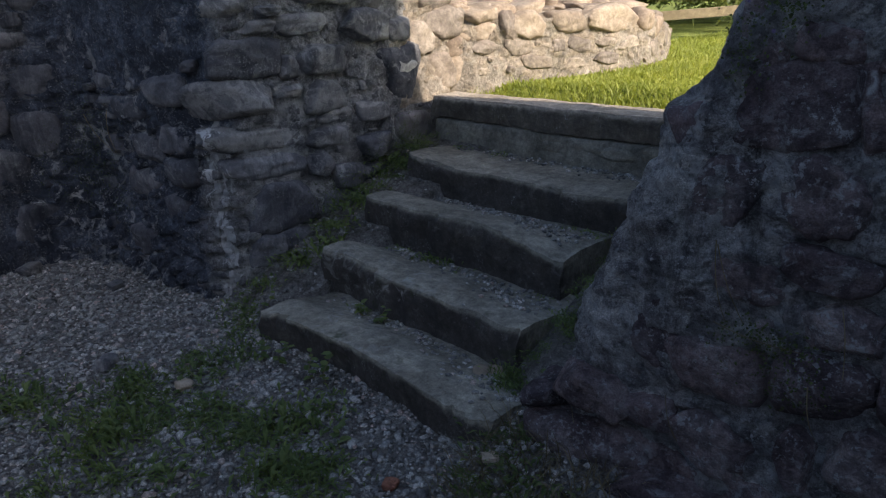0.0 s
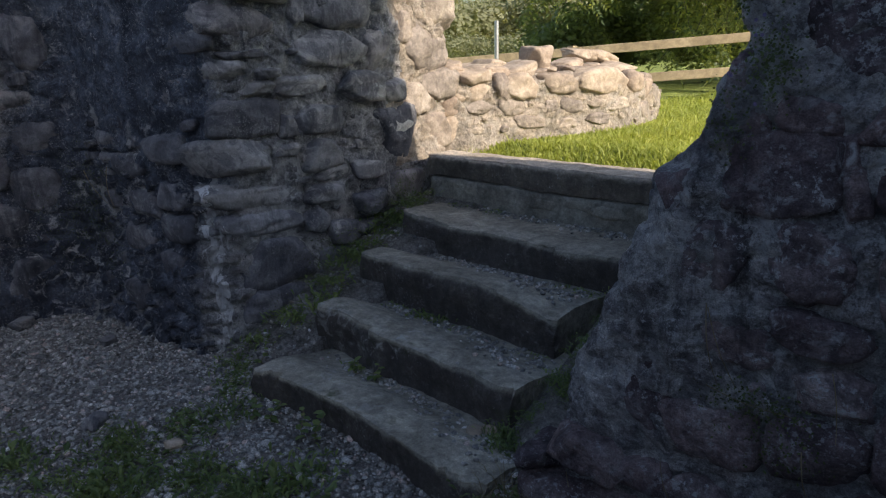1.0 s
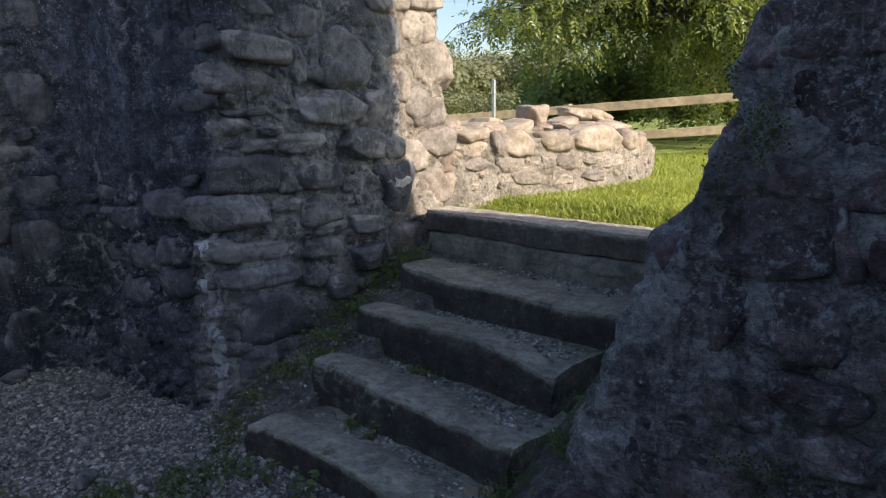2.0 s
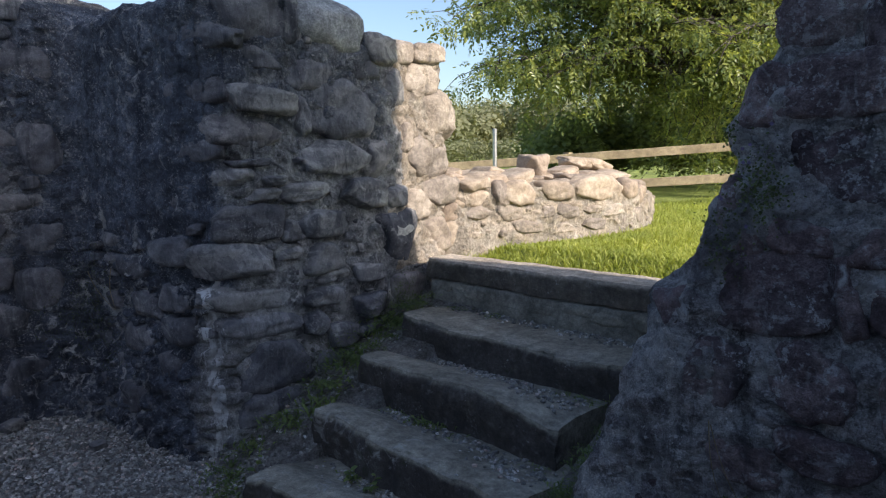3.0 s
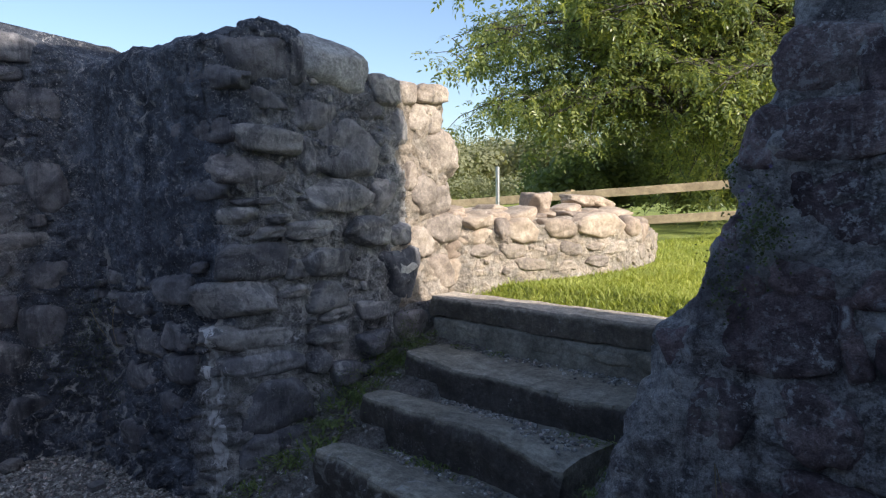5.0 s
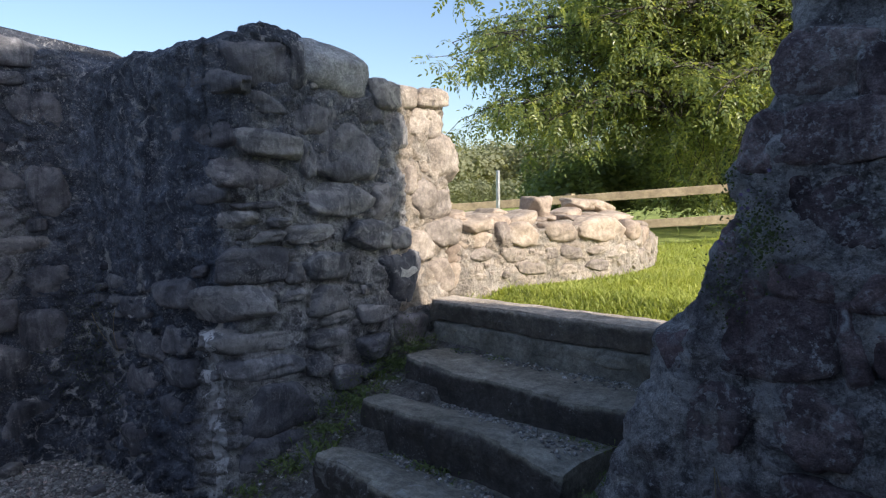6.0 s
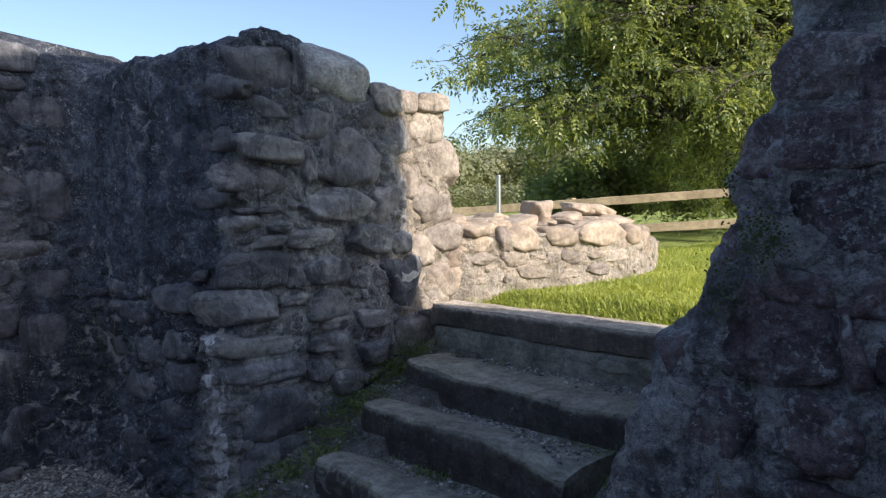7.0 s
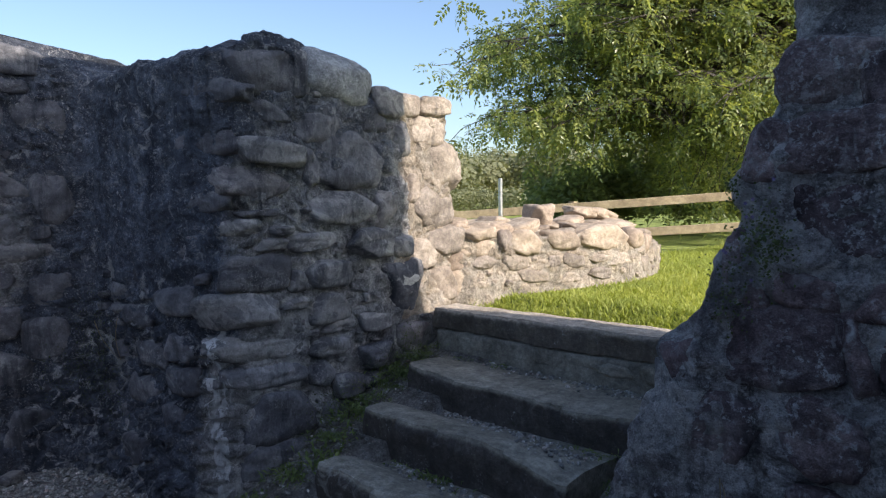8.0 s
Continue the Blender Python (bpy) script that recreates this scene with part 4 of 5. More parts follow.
blades("tall_grass", roots, GRASS, "tuft of long pale grass at the jamb's foot", 0.003)


# ---- timber fence ----
def board(name, a, b, h, t, parent):
    """A sawn board from a to b, slightly bowed and with rounded arrises."""
    a, b = Vector(a), Vector(b)
    u = (b - a).normalized()
    n = Vector((u.y, -u.x, 0)).normalized()
    up = Vector((0, 0, 1)) if abs(u.z) < 0.9 else Vector((1, 0, 0))
    if abs(u.z) >= 0.9:
        n = Vector((0, 1, 0))
    V, F = [], []
    section = [(-h / 2, -t / 2 * 0.8), (-h / 2 * 0.9, -t / 2), (h / 2 * 0.9, -t / 2), (h / 2, -t / 2 * 0.8), (h / 2, t / 2 * 0.8), (h / 2 * 0.9, t / 2), (-h / 2 * 0.9, t / 2), (-h / 2, t / 2 * 0.8)]
    for i in range(13):
        p = a.lerp(b, i / 12) + up * 0.004 * noise.noise(Vector((i * 0.4, a.z * 9, 0)))
        V += [p + up * q + n * r for q, r in section]
    for i in range(12):
        for j in range(8):
            k = (j + 1) % 8
            F.append((i * 8 + j, i * 8 + k, i * 8 + 8 + k, i * 8 + 8 + j))
    F += [tuple(range(7, -1, -1)), tuple(range(96, 104))]
    return child(name, mesh_from(name, V, F, [WOOD], False), parent)


fence = thing("fence", None, "weathered timber post and rail field fence", "fence")
FA, FB = Vector((-6.6, 7.0, 0)), Vector((-2.0, 9.5, 0))
for k in range(4):
    a, b = FA.lerp(FB, k / 4), FA.lerp(FB, (k + 1) / 4)
    for za, zb in ((1.44, 1.77), (1.05, 1.36)):
        board("rail", (a.x, a.y, za + (zb - za) * k / 4), (b.x, b.y, za + (zb - za) * (k + 1) / 4), 0.115, 0.04, fence)
for k in (0, 1.35, 3.2, 4):
    p = FA.lerp(FB, k / 4)
    board("post", (p.x - 0.04, p.y + 0.07, 0.7), (p.x - 0.04, p.y + 0.07, 1.52 + 0.083 * k), 0.1, 0.1, fence)

# galvanised pole behind the low wall
bm = bmesh.new()
bmesh.ops.create_cone(bm, cap_ends=True, segments=20, radius1=0.027, radius2=0.027, depth=1.15)
for f in [f for f in bm.faces if len(f.verts) > 4 and f.calc_center_median().z > 0]:
    top = bmesh.ops.inset_region(bm, faces=[f], thickness=0.006)
    f.normal_update()
    for v in f.verts:
        v.co.z += 0.008
me = bpy.data.meshes.new("metal_pole")
bm.to_mesh(me)
bm.free()
me.materials.append(METAL)
pole = thing("metal_pole", me, "plain galvanised steel pole standing behind the low wall", "pole")
pole.location = (-5.38, 6.67, 1.36)


# ---- the big tree over the fence ----
def tube(V, F, pts, r0, r1, seg=7):
    base = len(V)
    for i, p in enumerate(pts):
        p = Vector(p)
        d = (Vector(pts[min(i + 1, len(pts) - 1)]) - Vector(pts[max(i - 1, 0)])).normalized()
        q = d.to_track_quat("Z", "Y")
        r = r0 + (r1 - r0) * i / (len(pts) - 1)
        for k in range(seg):
            a = 2 * math.pi * k / seg
            V.append(p + q @ Vector((math.cos(a) * r, math.sin(a) * r, 0)))
    for i in range(len(pts) - 1):
        for k in range(seg):
            m = (k + 1) % seg
            F.append((base + i * seg + k, base + i * seg + m, base + (i + 1) * seg + m, base + (i + 1) * seg + k))


def compound_leaf(r, length=0.3, pairs=4, leaflet=0.078):
    """Verts and quads of a drooping pinnate leaf along +x."""
    V, F = [], []

    def blade(p, d, l, w):
        d = d.normalized()
        side = d.cross(Vector((0, 0, 1))).normalized()
        dip = Vector((0, 0, -l * r.uniform(0.05, 0.3)))
        i = len(V)
        V.extend([p, p + d * l * 0.45 + side * w + dip * 0.1, p + d * l + dip, p + d * l * 0.45 - side * w + dip * 0.1])
        F.extend([(i, i + 1, i + 2), (i, i + 2, i + 3)])

    for k in range(pairs):
        x = length * (0.35 + 0.6 * k / pairs)
        p = Vector((x, 0, -0.5 * x * x / length))
        for sgn in (-1, 1):
            blade(p, Vector((0.6, sgn * 1.0, r.uniform(-0.5, 0.1))), leaflet * r.uniform(0.7, 1.15), leaflet * 0.25)
    x = length
    blade(Vector((x * 0.95, 0, -0.48 * x)), Vector((1, 0, -0.6)), leaflet * 1.15, leaflet * 0.26)
    return V, F


def leaf_spray(r, n):
    V, F = [], []
    for _ in range(n):
        v, f = compound_leaf(r, r.uniform(0.22, 0.36), r.choice((3, 4, 4)))
        m = Matrix.Rotation(r.uniform(0, 2 * math.pi), 4, "Z") @ Matrix.Rotation(r.uniform(-0.6, 1.1), 4, "Y") @ Matrix.Rotation(r.uniform(-0.9, 0.9), 4, "X")
        o = Vector((r.gauss(0, 0.06), r.gauss(0, 0.06), r.gauss(0, 0.05)))
        b = len(V)
        V += [m @ q + o for q in v]
        F += [tuple(b + i for i in g) for g in f]
    return np.array([q[:] for q in V]), F


tree_rng = random.Random(21)
SPRAYS = [leaf_spray(tree_rng, 6) for _ in range(8)]


def crown_mesh(name, centres, material):
    """Sprays of compound leaves; centres: place and size."""
    V, F, o = [], [], 0
    for c, size in centres:
        v, f = tree_rng.choice(SPRAYS)
        a, k = tree_rng.uniform(0, 6.28), tree_rng.uniform(0.8, 1.2) * size
        ca, sa = math.cos(a) * k, math.sin(a) * k
        V.append(np.stack([v[:, 0] * ca - v[:, 1] * sa + c[0], v[:, 0] * sa + v[:, 1] * ca + c[1], v[:, 2] * k + c[2]], 1))
        F += [tuple(o + i for i in g) for g in f]
        o += len(v)
    return mesh_from(name, np.concatenate(V).tolist(), F, [material], False)


TRUNK = Vector((-3.1, 12.9, 0.7))
wood_v, wood_f, centres = [], [], []
tube(wood_v, wood_f, [TRUNK, TRUNK + Vector((0.05, 0, 1.2)), TRUNK + Vector((-0.1, -0.05, 2.4)), TRUNK + Vector((-0.25, -0.1, 4.2)), TRUNK + Vector((-0.2, 0, 7.0))], 0.4, 0.12, 14)
# boughs reach all through a broad crown and droop at its rim
tree_rng = random.Random(23)
BOUGHS = []
CROWN = Vector((-5.72, 11.97, 0))
while len(BOUGHS) < 125:
    q = Vector((tree_rng.uniform(-1, 1), tree_rng.uniform(-1, 1), tree_rng.random() ** 1.35))
    flat = math.hypot(q.x, q.y)
    if flat > 1 or flat * flat + (q.z * 0.9) ** 2 > 1.1:
        continue
    k = 1 + 0.16 * noise.noise(Vector((q.x * 2.2, q.y * 2.2, q.z * 3)))
    low = 2.85 + 0.25 * q.y + 0.6 * noise.noise(Vector((q.x * 4, q.y * 4, 3)))
    e = CROWN + Vector((0.72, 0.69, 0)) * (q.x * 4.3 * k - 0.6 * max(0.0, q.z - 0.15)) + Vector((-0.69, 0.72, 0)) * q.y * 3.4 * k
    BOUGHS.append((e.x, e.y, low + 4.6 * q.z, 0.3 + 0.5 * tree_rng.random()))
for x, y, z, rise in BOUGHS:
    start = TRUNK + Vector((-0.15, 0, tree_rng.uniform(1.7, 3.2) + 0.4 * max(0.0, z - 3)))
    end = Vector((x, y, z))
    pts = []
    for i in range(11):
        k = i / 10
        p = start.lerp(end, k) + Vector((0, 0, rise * math.sin(k * math.pi) ** 0.8))
        p += noise.noise_vector(p * 0.6 + Vector((x, 0, 0))) * 0.3 * math.sin(k * math.pi)
        pts.append(p)
    tube(wood_v, wood_f, pts, 0.075, 0.006)
    near = z < 5.9
    centres += [(pts[10], 1.0), (pts[9], 1.0)]
    for i in range(14 if near else 5):
        k = tree_rng.uniform(0.45, 1.0) ** 0.8
        a = pts[min(9, int(k * 10))].lerp(pts[min(10, int(k * 10) + 1)], k * 10 % 1)
        way = Vector((tree_rng.gauss(0, 1), tree_rng.gauss(0, 1), tree_rng.gauss(-0.05, 0.5))).normalized()
        l = tree_rng.uniform(0.35, 1.05)
        mid_p, tip = a + way * l * 0.55, a + way * l + Vector((0, 0, -0.25 * l * l))
        tube(wood_v, wood_f, [a, mid_p, tip], 0.011, 0.003, 5)
        size = 1.0 if near else 1.5
        centres += [(tip, size), (a.lerp(tip, 0.75) + Vector((tree_rng.gauss(0, 0.1), tree_rng.gauss(0, 0.1), tree_rng.gauss(0, 0.06))), size)]
        if near and i % 2:
            centres.append((mid_p + Vector((tree_rng.gauss(0, 0.12), tree_rng.gauss(0, 0.12), tree_rng.gauss(0, 0.08))), size))
# hanging sprays under the lowest limbs
for i in range(26):
    x = tree_rng.uniform(-5.0, -2.9)
    y = 10.2 + tree_rng.uniform(-0.2, 1.2)
    z0, z1 = tree_rng.uniform(2.5, 3.1), tree_rng.uniform(1.05, 2.1)
    pts = [Vector((x + 0.22 * noise.noise(Vector((i * 1.7 + 0.3, k * 0.6, 0))) + 0.03 * k * k * (-1) ** i, y + 0.2 * noise.noise(Vector((i * 1.7, k * 0.6, 4))), z0 + (z1 - z0) * k / 4)) for k in range(5)]
    tube(wood_v, wood_f, pts, 0.007, 0.003, 5)
    centres += [(p + Vector((tree_rng.gauss(0, 0.05), 0, 0)), 0.9) for p in pts[1:]]
tree = thing("tree", None, "large broad-leaved tree with drooping green branches beside the fence", "tree")
child("trunk", mesh_from("trunk", wood_v, wood_f, [BARK]), tree, "grey-brown trunk and spreading limbs")
child("crown", crown_mesh("crown", centres, WALNUT), tree, "dense green pinnate foliage")


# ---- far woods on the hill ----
def woods(name, trees, label, category="woods", material=FAR_LEAF_HAZE):
    """Broad crowns of leaf clumps, each clump lumpy and facing outwards."""
    V, F = [], []
    r = random.Random(31)
    for x, y, h, w, count in trees:
        z = ground_height(x, y)
        lobes = [(Vector((r.uniform(-0.6, 0.6) * w, r.uniform(-0.6, 0.6) * w, h * r.uniform(0.3, 0.78))), w * r.uniform(0.35, 0.6)) for _ in range(14)]
        for _ in range(count):
            c, rad = r.choice(lobes)
            n = Vector((r.gauss(0, 1), r.gauss(0, 1), r.gauss(0.15, 0.9))).normalized()
            p = Vector((x, y, z)) + c + n * rad * (0.75 + 0.3 * r.random())
            s = w * r.uniform(0.04, 0.085)
            q = (n + Vector((r.gauss(0, 0.22), r.gauss(0, 0.22), r.gauss(0, 0.22)))).normalized().to_track_quat("Z", "Y")
            i = len(V)
            V += [p + q @ Vector((s, 0, 0)), p + q @ Vector((0.2 * s, 0.7 * s, 0.2 * s)), p + q @ Vector((-0.9 * s, 0.1 * s, 0)), p + q @ Vector((0, -0.8 * s, 0.15 * s))]
            F.append((i, i + 1, i + 2, i + 3))
    return thing(name, mesh_from(name, V, F, [material], False), label, category, "stuff")


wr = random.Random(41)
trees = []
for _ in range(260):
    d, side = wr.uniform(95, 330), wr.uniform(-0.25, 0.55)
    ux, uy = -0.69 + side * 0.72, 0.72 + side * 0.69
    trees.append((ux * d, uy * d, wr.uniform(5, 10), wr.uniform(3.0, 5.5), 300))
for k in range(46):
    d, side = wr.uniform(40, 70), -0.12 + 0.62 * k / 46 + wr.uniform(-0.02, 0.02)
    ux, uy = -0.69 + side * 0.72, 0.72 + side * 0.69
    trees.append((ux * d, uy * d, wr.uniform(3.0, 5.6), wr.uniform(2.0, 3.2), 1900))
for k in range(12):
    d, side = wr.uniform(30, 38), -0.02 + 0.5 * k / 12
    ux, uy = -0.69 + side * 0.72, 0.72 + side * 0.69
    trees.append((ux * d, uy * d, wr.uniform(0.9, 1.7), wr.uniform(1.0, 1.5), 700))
woods("far_woods", trees, "distant hedges and wooded hillside, haze put into the leaf colour")
trees = []
for k in range(20):
    d, side = wr.uniform(13.0, 16.0), 0.17 + 0.4 * k / 20
    ux, uy = -0.69 + side * 0.72, 0.72 + side * 0.69
    trees.append((ux * d, uy * d, wr.uniform(1.3, 2.1), wr.uniform(0.6, 0.9), 1600))
woods("hedge", trees, "shaded green undergrowth behind the field fence", "hedge", HEDGE_LEAF)


# ---- weeds in the gravel and along the steps ----
def weed_mesh(seed, leaves, size, upright):
    r = random.Random(seed)
    V, F = [], []
    for _ in range(leaves):
        a, l = r.uniform(0, 6.28), size * r.uniform(0.5, 1.0)
        d = Vector((math.cos(a), math.sin(a), 0))
        side = Vector((-d.y, d.x, 0)) * l * r.uniform(0.08, 0.24)
        o = Vector((r.gauss(0, size * 1.5), r.gauss(0, size * 1.5), 0))
        lift = upright * r.uniform(0.3, 1.0)
        pts = [o + Vector((0, 0, size * 0.1 * r.random())), o + d * l * 0.5 + side + Vector((0, 0, l * lift * 0.7)), o + d * l + Vector((0, 0, l * lift * 0.75)), o + d * l * 0.5 - side + Vector((0, 0, l * lift * 0.7)), o + d * l * 0.55 + Vector((0, 0, l * lift * 0.6))]
        i = len(V)
        V += pts
        F += [(i, i + 1, i + 4), (i + 1, i + 2, i + 4), (i + 2, i + 3, i + 4), (i + 3, i, i + 4)]
    return mesh_from("weed", V, F, [WEED], False)


WEEDS = [weed_mesh(i, 90 + 16 * i, 0.062 + 0.008 * (i % 3), 0.8 + 0.35 * (i % 3)) for i in range(6)]


def joined(name, pieces, label, category, material=WEED):
    """Many small plants as one sheet of growth; pieces: mesh and pose."""
    V, F = [], []
    for me, m in pieces:
        b = len(V)
        V += [m @ v.co for v in me.vertices]
        F += [tuple(b + i for i in f.vertices) for f in me.polygons]
    return thing(name, mesh_from(name, V, F, [material], False), label, category, "stuff")


def weed(x, y, z, k):
    return rng.choice(WEEDS), pose(x, y, z, rng.uniform(-6, 6), rng.uniform(-6, 6), rng.uniform(0, 360)) @ Matrix.Diagonal((k, k, k * rng.uniform(0.8, 1.2), 1))


pieces = []
for cx, cy, n, spread_r in ((-2.75, 0.75, 9, 0.16), (-2.45, 0.55, 7, 0.2), (-3.05, 0.45, 7, 0.2), (-2.35, 0.95, 5, 0.12), (-2.0, 1.05, 9, 0.14), (-1.7, 0.95, 9, 0.12), (-2.15, 0.75, 6, 0.15), (-2.75, 1.15, 5, 0.1), (-1.95, 0.45, 8, 0.2), (-2.75, 1.4, 5, 0.1)):
    for _ in range((3 * n + 2) // 4):
        x, y = cx + rng.gauss(0, spread_r), cy + rng.gauss(0, spread_r * 0.7)
        pieces.append(weed(x, y, ground_height(x, y), rng.uniform(0.35, 0.8)))
joined("gravel_weeds", pieces, "low green weeds creeping through the gravel", "weeds")
pieces = []
for _ in range(20):
    t = rng.random()
    x, y = -3.02 - 0.09 * t + rng.gauss(0, 0.08), 1.5 + 1.55 * t
    pieces.append(weed(x, y, ground_height(x, y), rng.uniform(0.3, 0.75)))
for _ in range(16):
    x, y = rng.uniform(-1.32, -0.85), rng.uniform(1.2, 1.62)
    pieces.append(weed(x, y, ground_height(x, y), rng.uniform(0.25, 0.7)))
for step in STEPS[:4]:
    x0, x1, y0 = step[:3]
    for _ in range(5):
        x = rng.choice((x0 - 0.04, rng.uniform(x0, x0 + 0.5), rng.uniform(x1 - 0.2, x1 + 0.05)))
        y = y0 + 0.41 if x0 < x < x1 else y0 + rng.uniform(0.1, 0.4)
        pieces.append(weed(x, y, tread(step, x, y - y0) - 0.01 if x0 < x < x1 else ground_height(x, y), rng.uniform(0.25, 0.6)))
for x, y, z, k in ((-3.1, 3.05, 0.68, 0.9), (-3.06, 2.98, 0.66, 0.8), (-3.12, 2.9, 0.64, 0.7), (-3.1, 2.45, 0.42, 0.9), (-3.06, 2.36, 0.38, 1.0), (-3.12, 2.52, 0.46, 0.7), (-3.0, 2.2, 0.32, 0.9)):
    pieces.append(weed(x, y, z, k * 0.65))
for _ in range(26):
    y = rng.uniform(1.75, 2.75)
    x = -1.33 + 0.06 * (y - 1.8) + rng.gauss(0, 0.05)
    pieces.append(weed(x, y, ground_height(x, y) + 0.02, rng.uniform(0.2, 0.45)))
joined("step_weeds", pieces, "green weeds rooted along the steps", "weeds")


# ---- plants and dry stalks on the walls ----
def creeper(name, spots, label):
    """Small leaves hanging close to a wall; spots: centre, outward way, spread along, spread up, leaves."""
    r = random.Random(len(spots) * 7 + 3)
    V, F = [], []
    for c, n, a, b, count in spots:
        c, n = Vector(c), Vector((*n, 0)).normalized()
        u = Vector((-n.y, n.x, 0))
        for _ in range(count * 3 // 2):
            p = c + u * r.gauss(0, a) + Vector((0, 0, r.gauss(0, b))) + n * r.uniform(0.0, 0.045)
            l = r.uniform(0.005, 0.011)
            d = (u * r.gauss(0, 1) + Vector((0, 0, r.gauss(-0.3, 0.8))) + n * r.gauss(0.3, 0.5)).normalized()
            w = d.cross(n + Vector((r.gauss(0, 0.4), 0, r.gauss(0, 0.4)))).normalized() * l * 0.36
            i = len(V)
            V += [p, p + d * l * 0.5 + w, p + d * l, p + d * l * 0.5 - w]
            F.append((i, i + 1, i + 2, i + 3))
    return thing(name, mesh_from(name, V, F, [CREEPER], False), label, "creeper", "stuff")


creeper("pier_creeper", [((-0.53, 1.68, 1.56), (0, -1), 0.035, 0.045, 260), ((-0.62, 1.69, 1.42), (0, -1), 0.025, 0.05, 110), ((-0.46, 1.68, 0.70), (0, -1), 0.07, 0.025, 220), ((-0.4, 1.68, 0.6), (0, -1), 0.06, 0.04, 130), ((-0.61, 1.69, 1.7), (0, -1), 0.012, 0.04, 50)], "small-leaved creeper clinging to the dark pier")
creeper("corner_creeper", [((-4.45, 1.44, 0.75), (0.3, -1), 0.13, 0.17, 620), ((-4.62, 1.35, 0.5), (1, -0.6), 0.16, 0.16, 300), ((-4.2, 1.46, 0.4), (0.1, -1), 0.12, 0.14, 220)], "thin green creeper in the corner of the wall")
creeper("jamb_creeper", [((-3.15, 2.92, 0.74), (1, -0.3), 0.05, 0.06, 260), ((-3.16, 2.35, 0.45), (1, -0.3), 0.1, 0.07, 320), ((-3.16, 2.75, 0.62), (1, -0.3), 0.1, 0.05, 160), ((-3.2, 1.95, 0.14), (1, -0.3), 0.12, 0.06, 260)], "green plants rooted at the foot of the jamb")
V, F = [], []
for x, z, dx, dz, bow in ((-0.62, 0.95, 0.05, -0.22, 0.03), (-0.615, 0.94, 0.09, -0.2, 0.02), (-0.60, 0.72, 0.22, -0.015, 0.02), (-0.31, 0.85, 0.03, -0.18, -0.02), (-0.66, 0.3, -0.05, 0.14, 0.02), (-0.35, 0.62, 0.04, -0.14, 0.03), (-0.95, 0.12, -0.08, 0.16, 0.03), (-1.05, 0.1, -0.1, 0.1, 0.02)):
    tube(V, F, [Vector((x + dx * k / 6, 1.645 - bow * math.sin(k / 6 * 3.14), z + dz * k / 6)) for k in range(7)], 0.0016, 0.0009, 4)
for x, z, dx, dz, bow in ((-4.35, 0.95, 0.3, -0.2, 0.02), (-4.05, 1.0, 0.02, -0.25, 0.02)):
    tube(V, F, [Vector((x + dx * k / 6, 1.40 + 0.1 * (x + dx * k / 6 + 4.3) - bow * math.sin(k / 6 * 3.14), z + dz * k / 6)) for k in range(7)], 0.0028, 0.0015, 4)
thing("dry_stalks", mesh_from("dry_stalks", V, F, [DRY]), "thin dry stalks hanging on the walls", "stalks", "stuff")
# straw and dead stems on the soil beside the bottom step
roots = [(rng.uniform(-1.3, -0.75), rng.uniform(1.2, 1.6), 0, rng.uniform(0.04, 0.14), rng.uniform(0, 6.28), rng.uniform(0.5, 1.6)) for _ in range(520)]
roots = [(x, y, ground_height(x, y), h, a, l) for x, y, _, h, a, l in roots]
blades("dead_grass", roots, DRY, "dead brown grass stems beside the bottom step", 0.0018)


# ---- broad-leaved seedlings, odd stones and small flowers ----
def seedling(x, y, z, height, seed):
    r = random.Random(seed)
    plant = thing("seedling", None, "young broad-leaved seedling sprouting beside the steps", "plant", group="seedlings")
    plant.location = (x, y, z)
    V, F, L, G = [], [], [], []
    lean = Vector((r.uniform(-0.5, 0.5), r.uniform(-0.6, 0.1), 1)).normalized() * height
    pts = [lean * (k / 5) + Vector((0, -0.02 * math.sin(k), 0)) for k in range(6)]
    tube(V, F, pts, 0.0022, 0.0012, 5)
    for k in range(9):
        p = pts[1 + k % 5]
        a = r.uniform(0, 6.28)
        d = Vector((math.cos(a), math.sin(a), r.uniform(-0.2, 0.5))).normalized()
        l = r.uniform(0.028, 0.05)
        side = d.cross(Vector((0, 0, 1))).normalized() * l * 0.36
        i = len(L)
        L += [p, p + d * l * 0.35 + side, p + d * l * 0.75 + side * 0.7, p + d * l + Vector((0, 0, -0.006)), p + d * l * 0.75 - side * 0.7, p + d * l * 0.35 - side, p + d * l * 0.5 + Vector((0, 0, -0.004))]
        G += [(i + j, i + (j + 1) % 6, i + 6) for j in range(6)]
    child("stem", mesh_from("stem", V, F, [DRY]), plant)
    child("foliage", mesh_from("foliage", L, G, [WEED], False), plant)


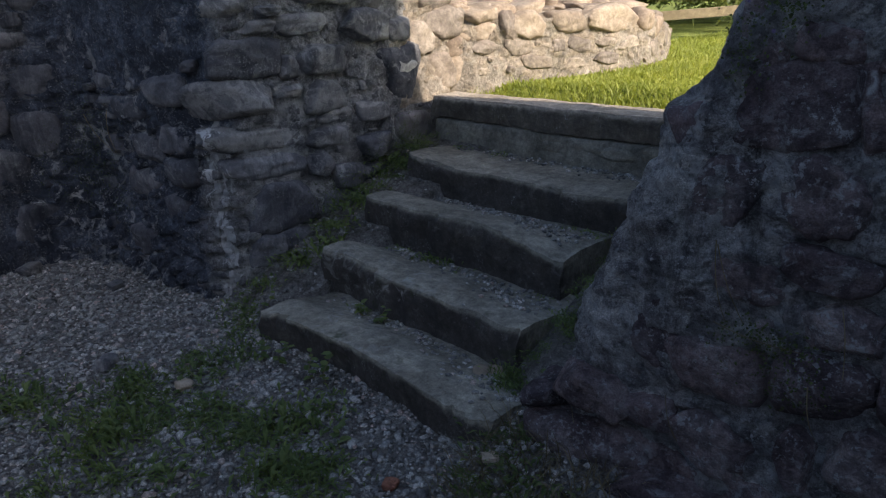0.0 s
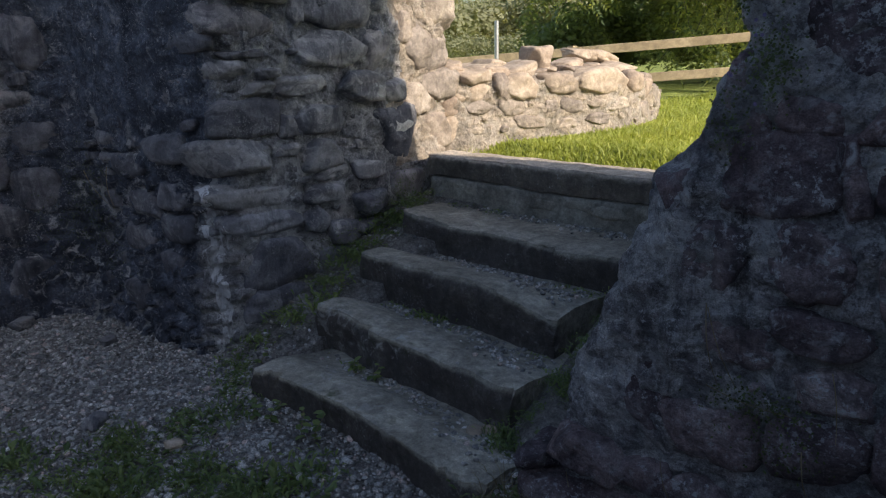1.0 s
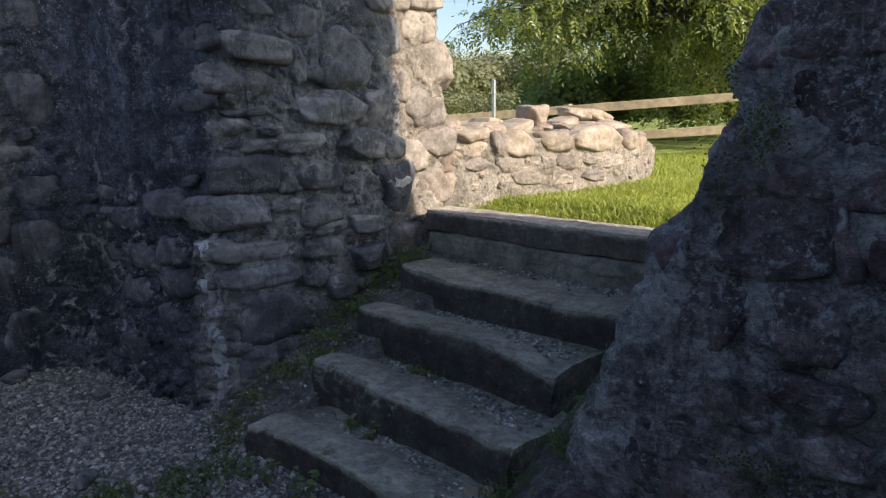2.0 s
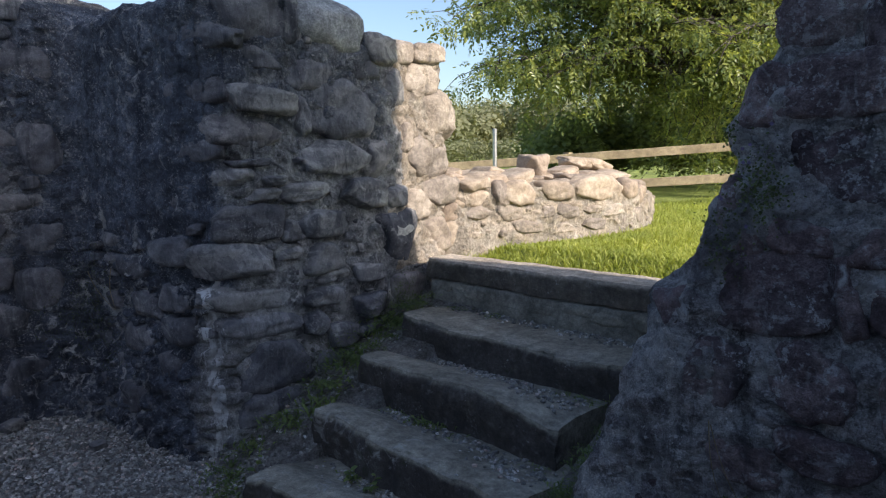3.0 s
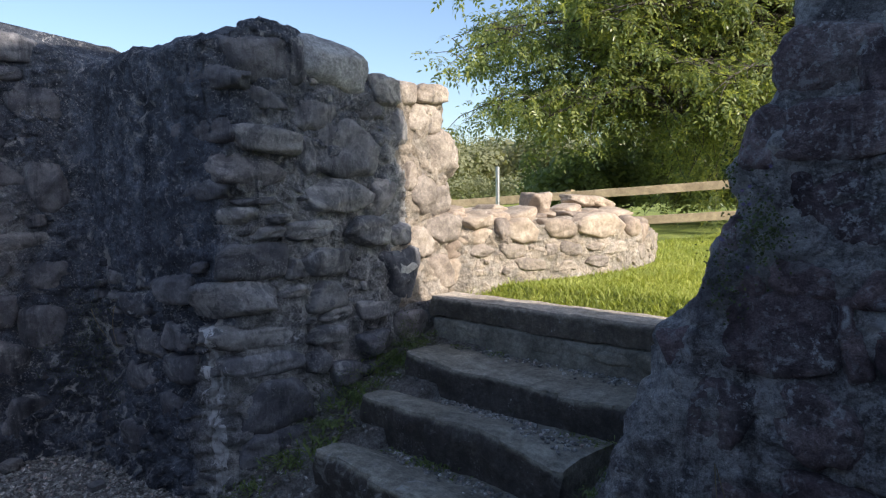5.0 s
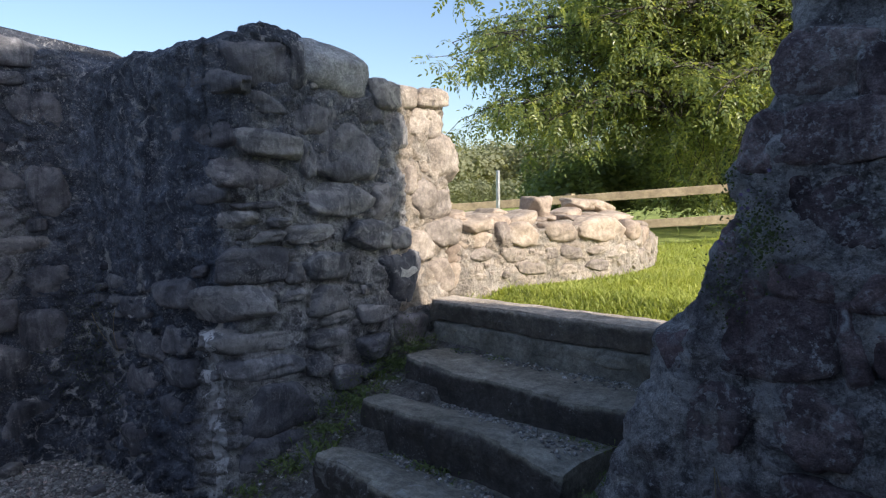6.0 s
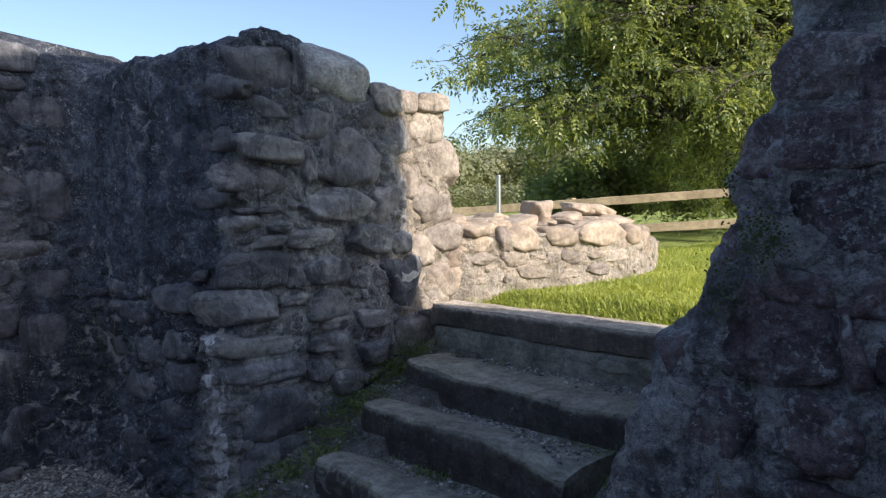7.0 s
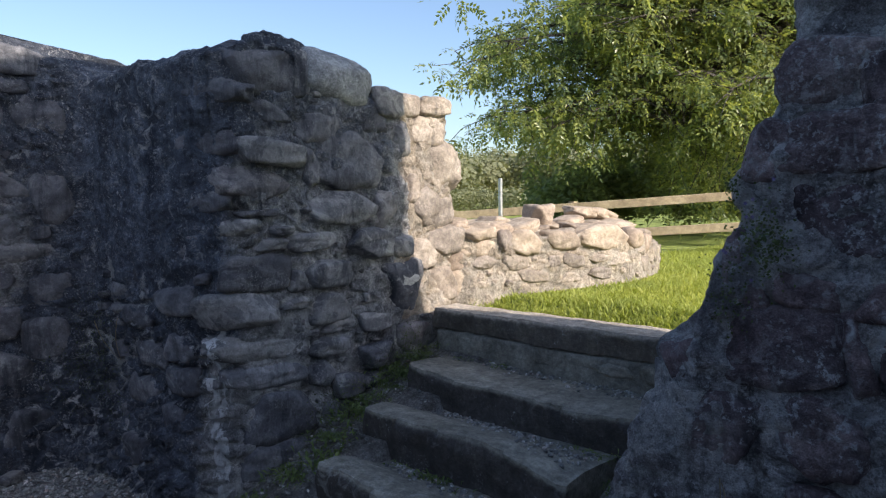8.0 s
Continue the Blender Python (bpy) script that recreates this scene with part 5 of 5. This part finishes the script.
for i, (x, y, z, h) in enumerate(((-2.13, 1.42, 0.0, 0.17), (-2.18, 1.40, 0.0, 0.12), (-2.42, 1.38, 0.0, 0.12), (-2.5, 1.36, 0.0, 0.08), (-2.32, 1.82, 0.1, 0.08), (-2.22, 1.84, 0.1, 0.07), (-2.86, 1.62, 0.05, 0.09), (-1.2, 1.75, 0.2, 0.09), (-1.16, 2.1, 0.35, 0.08), (-1.75, 1.22, 0.0, 0.07), (-2.9, 2.2, 0.33, 0.08))):
    seedling(x, y, z, h, i)
for x, y, d, m, label in ((-1.42, 1.16, 0.055, "red", "dull red brick-coloured cobble on the gravel"), (-1.12, 1.28, 0.045, "white", "pale broken stone on the gravel"), (-1.2, 1.42, 0.05, "white", "pale broken stone on the gravel"), (-2.55, 0.98, 0.06, "white", "pale broken stone on the gravel"), (-3.0, 0.82, 0.09, "grey", "large grey cobble on the gravel"), (-3.9, 1.22, 0.08, "grey", "large grey cobble on the gravel"), (-4.55, 0.95, 0.11, "grey", "large grey cobble on the gravel"), (-1.55, 1.78, 0.06, "white", "pale broken stone on the gravel"), (-1.52, 1.84, 0.05, "white", "pale broken stone on the gravel")):
    shapes = {"red": [stone_mesh("cobble", 2.6, 5.5, rock_material("brick_red", (0.2, 0.09, 0.06), (0.3, 0.14, 0.1), (0.36, 0.19, 0.14), vary=0), 0.15)], "white": SET_PALE, "grey": SET_MID}[m]
    z = ground_height(x, y) if y < 1.7 else tread(STEPS[0], x, y - 1.45)
    ob = new("cobble", shapes[0] if m == "red" else rng.choice(shapes))
    tagged(ob, label, "stone", "cobbles")
    ob.matrix_basis = pose(x, y, z + d * 0.22, rng.uniform(-15, 15), 0, rng.uniform(0, 360)) @ Matrix.Diagonal((d * 1.2, d, d * 0.7, 1))
PETAL = leaf_material("violet_petal", (0.12, 0.1, 0.25), (0.2, 0.17, 0.38), 0.3)
V, F = [], []
for _ in range(8):
    p = Vector((rng.gauss(-0.56, 0.05), 1.625, rng.gauss(1.58, 0.09)))
    for k in range(5):
        a = k * 1.2566
        d, e = Vector((math.cos(a), -0.3, math.sin(a))) * 0.005, Vector((-math.sin(a), 0, math.cos(a))) * 0.0025
        i = len(V)
        V += [p, p + d * 0.6 + e, p + d, p + d * 0.6 - e]
        F.append((i, i + 1, i + 2, i + 3))
thing("creeper_flowers", mesh_from("creeper_flowers", V, F, [PETAL], False), "tiny violet flowers of the creeper", "flowers", "stuff")
